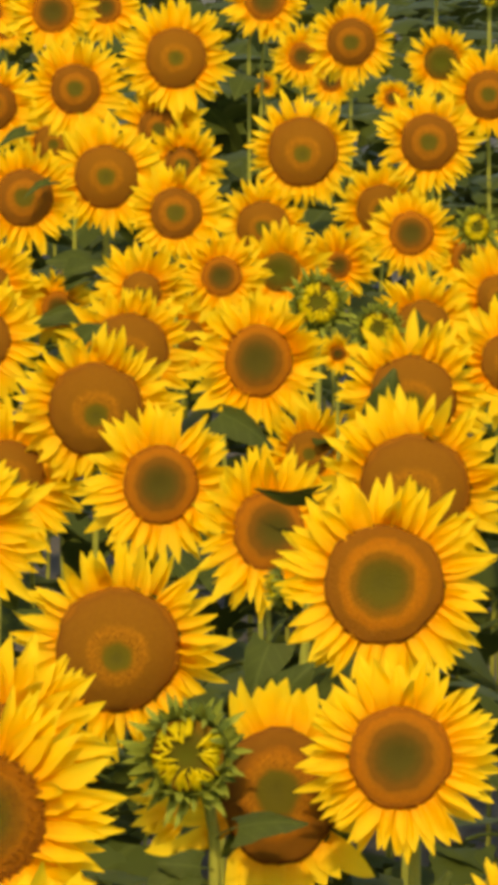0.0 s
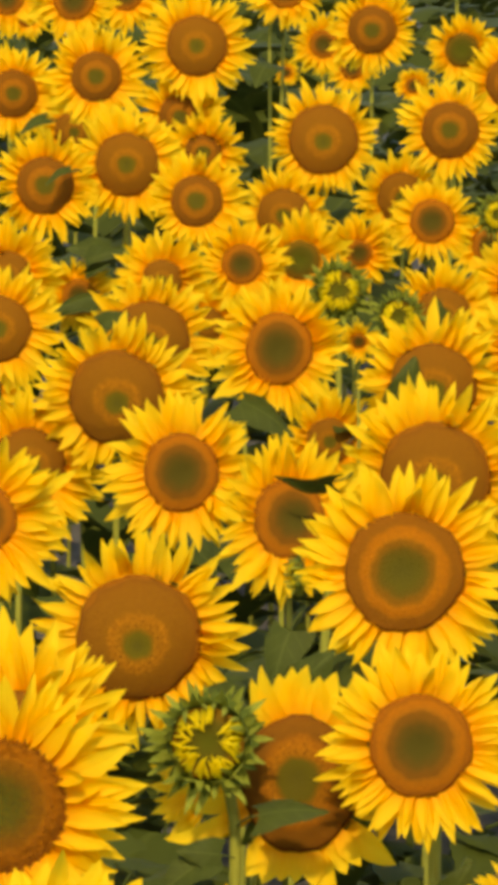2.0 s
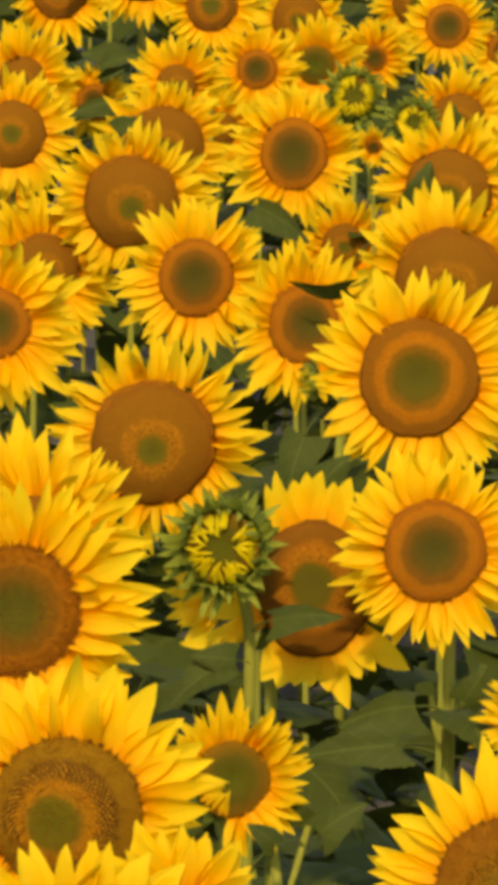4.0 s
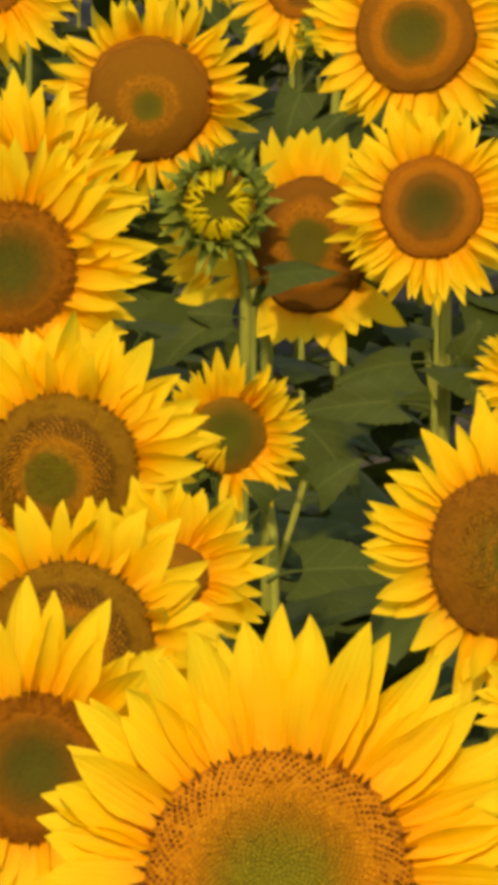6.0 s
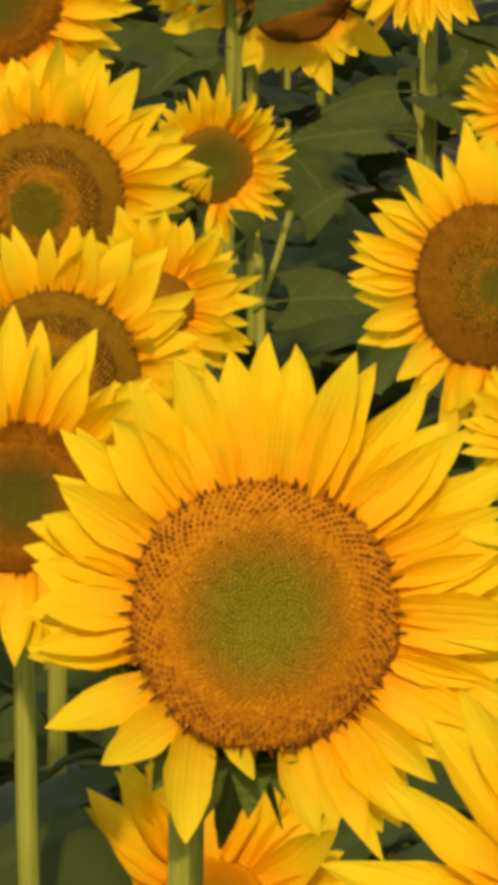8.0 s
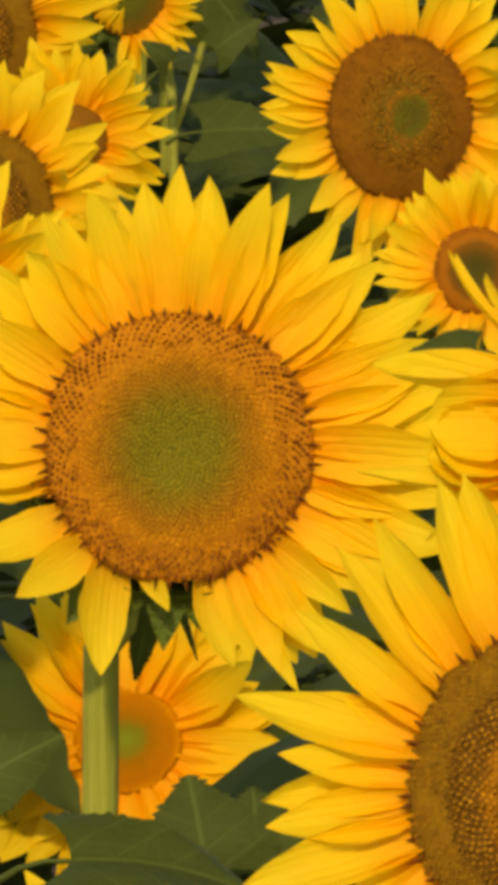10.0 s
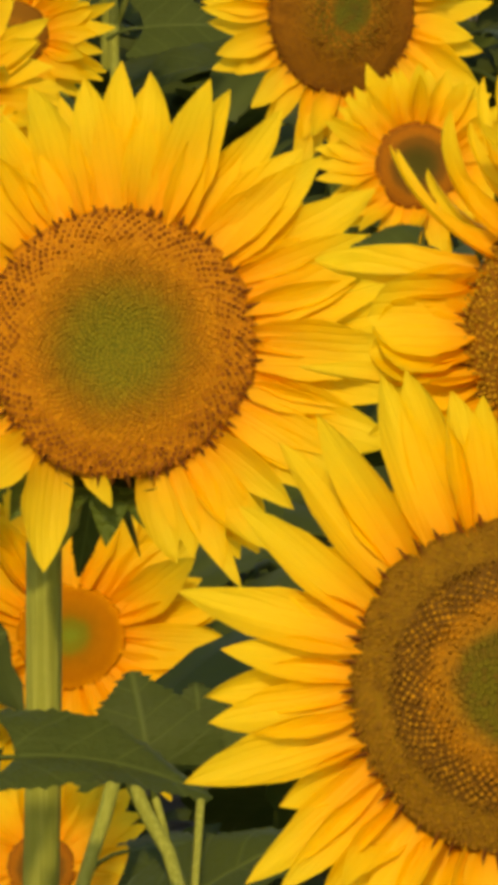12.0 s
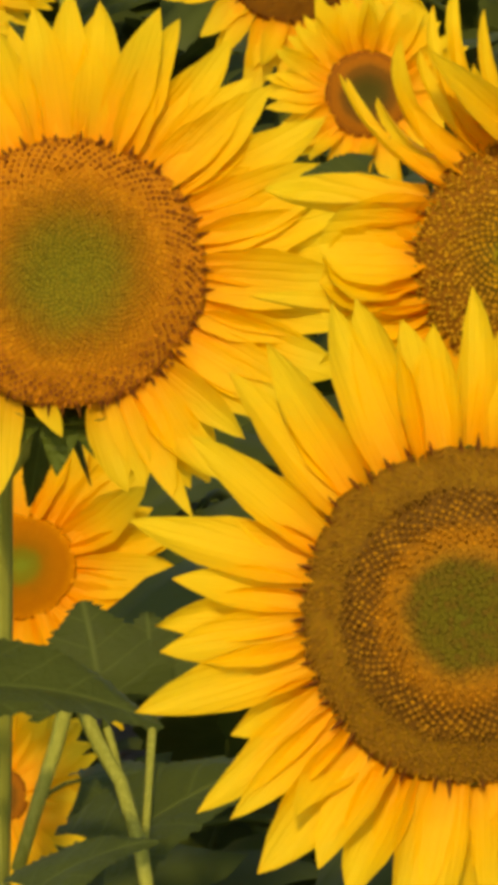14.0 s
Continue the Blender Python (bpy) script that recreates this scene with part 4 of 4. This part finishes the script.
petiole(front_a, 0.0028, (0.018, 3.169, 1.472), (0.022, 3.164, 1.459), (0.026, 3.150, 1.446))
petiole(front_a, 0.0028, (0.046, 3.188, 1.467), (0.043, 3.160, 1.436), (0.039, 3.100, 1.416))
petiole(leafy_i, 0.006, (0.221, 7.447, 1.197), (0.244, 7.453, 1.230), (0.268, 7.460, 1.271))
petiole(leafy_i, 0.005, (0.220, 7.435, 1.141), (0.203, 7.445, 1.186), (0.198, 7.454, 1.230))
petiole(leafy_j, 0.007, (-0.023, 6.900, 1.196), (-0.014, 6.890, 1.151), (-0.007, 6.878, 1.100), (-0.006, 6.858, 1.017), (-0.003, 6.809, 0.826))
petiole(leafy_j, 0.005, (0.031, 6.895, 1.175), (0.015, 6.883, 1.120), (-0.002, 6.872, 1.072))
blade(leafy_j, 0.029, 6.762, 1.176, 0.092, 6.740, 1.238, 30, 1)
blade(leafy_j, -0.002, 6.761, 1.170, -0.036, 6.734, 1.211, 30, 2)


# ---- the leaves of the plants between and behind those in bloom ----
def canopy(depth):
    """How far the heads hang below the eye at that distance."""
    return float(np.interp(depth, (2, 3.3, 5.6, 8.7, 11.2, 16, 30), (1.0, 0.98, 1.28, 1.5, 1.38, 0.80, 0.72)))


# leaves are left out between these low flowers and the eye and sun
KEPT_CLEAR = ((-0.036, 4.40, 1.144), (-0.06, 3.48, 1.30))


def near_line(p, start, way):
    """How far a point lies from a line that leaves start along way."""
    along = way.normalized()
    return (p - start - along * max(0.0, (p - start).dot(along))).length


def undergrowth():
    rng = random.Random(11)
    verts, faces = [], []
    for i in range(3400):
        y = 2.2 + 40 * (i / 3400) ** 1.25
        x = rng.uniform(-0.35, 0.45) + rng.uniform(-0.055, 0.06) * y
        top = EYE[2] - canopy(y) - (0.34 if y < 18.5 else 0.26)
        z = top - abs(rng.gauss(0, 0.28)) if rng.random() < 0.7 else rng.uniform(0.15, top)
        s = rng.uniform(0.12, 0.24) * (1.0 if y < 18 else 1.4)
        if any(near_line(Vector((x, y, max(0.12, z))), Vector(low), way) < 0.22 for low in KEPT_CLEAR for way in (sun_way, Vector(EYE) - Vector(low))):
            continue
        m = (Matrix.Translation((x, y, max(0.12, z))) @ Euler((rng.gauss(0, 0.3), rng.gauss(0.15, 0.3), rng.uniform(0, 6.28))).to_matrix().to_4x4() @ Matrix.Scale(s, 4))
        v, f = rng.choice(LEAF_SHAPES if y < 11 else COARSE_SHAPES)
        at = len(verts)
        verts += [m @ p for p in v]
        faces += [tuple(k + at for k in q) for q in f]
    tagged(new("foliage", as_mesh("foliage", verts, faces, LEAF)), "dense dark green leaves of the sunflower field", "foliage", kind="stuff")


undergrowth()


# ---- the field on both sides and behind, too many plants to count ----
def field():
    """Plain sunflowers beyond the strip that the camera looks along, in rows."""
    rng = random.Random(23)
    green, green_faces, gold, gold_faces, brown, brown_faces = [], [], [], [], [], []
    for row in range(46):
        y0 = 2.6 + 0.6 * row
        for col in range(-20, 21):
            x, y = 0.33 * col + rng.uniform(-0.1, 0.1), y0 + rng.uniform(-0.15, 0.15)
            if -0.066 * y - 0.42 < x < 0.092 * y + 0.42:
                continue
            z = EYE[2] - canopy(y) + rng.uniform(-0.22, 0.05)
            v, f = tube([Vector((x, y, -0.03)), Vector((x + 0.01, y + 0.02, z * 0.6)), Vector((x, y, z))], [0.013, 0.011, 0.009], 5)
            at = len(green)
            green += v
            green_faces += [tuple(k + at for k in q) for q in f]
            for i in range(7):
                h = z * (0.88 - 0.11 * i)
                m = Matrix.Translation((x, y, h)) @ Euler((rng.gauss(0, 0.2), rng.gauss(0.1, 0.2), 2.4 * i + col)).to_matrix().to_4x4() @ Matrix.Scale(rng.uniform(0.14, 0.24), 4)
                v, f = COARSE_SHAPES[i % 4]
                at = len(green)
                green += [m @ p for p in v]
                green_faces += [tuple(k + at for k in q) for q in f]
            way = head_way(Vector((x, y, z)), rng.gauss(0, 12), rng.gauss(8, 8))
            face, size, disc = Matrix.Translation(Vector((x, y, z)) + way * 0.04) @ facing(way, rng.random()), rng.uniform(0.11, 0.15), rng.uniform(0.055, 0.075)
            for i in range(22):
                a = 2 * math.pi * i / 22
                at, l = len(gold), size * rng.uniform(0.85, 1.1)
                for rr, b in ((disc * 0.9, -0.13), (disc * 0.9, 0.13), ((disc + l) * 0.55, 0.15), (l, 0.0), ((disc + l) * 0.55, -0.15)):
                    gold.append(face @ Vector((rr * math.cos(a + b), rr * math.sin(a + b), 0.02 * rng.random())))
                gold_faces.append(tuple(range(at, at + 5)))
            at = len(brown)
            brown.append(face @ Vector((0, 0, disc * 0.3)))
            for i in range(14):
                a = 2 * math.pi * i / 14
                brown.append(face @ Vector((disc * math.cos(a), disc * math.sin(a), 0.012)))
            brown_faces += [(at, at + 1 + i, at + 1 + (i + 1) % 14) for i in range(14)]
    for name, v, f, mat, label in (("field_foliage", green, green_faces, LEAF, "green stems and leaves of the wide sunflower field"),
                                   ("field_petals", gold, gold_faces, PLAIN_PETAL, "yellow petals across the wide sunflower field"),
                                   ("field_discs", brown, brown_faces, PLAIN_DISC, "brown flower discs across the wide sunflower field")):
        tagged(new(name, as_mesh(name, v, f, mat)), label, "sunflower field", kind="stuff")


field()
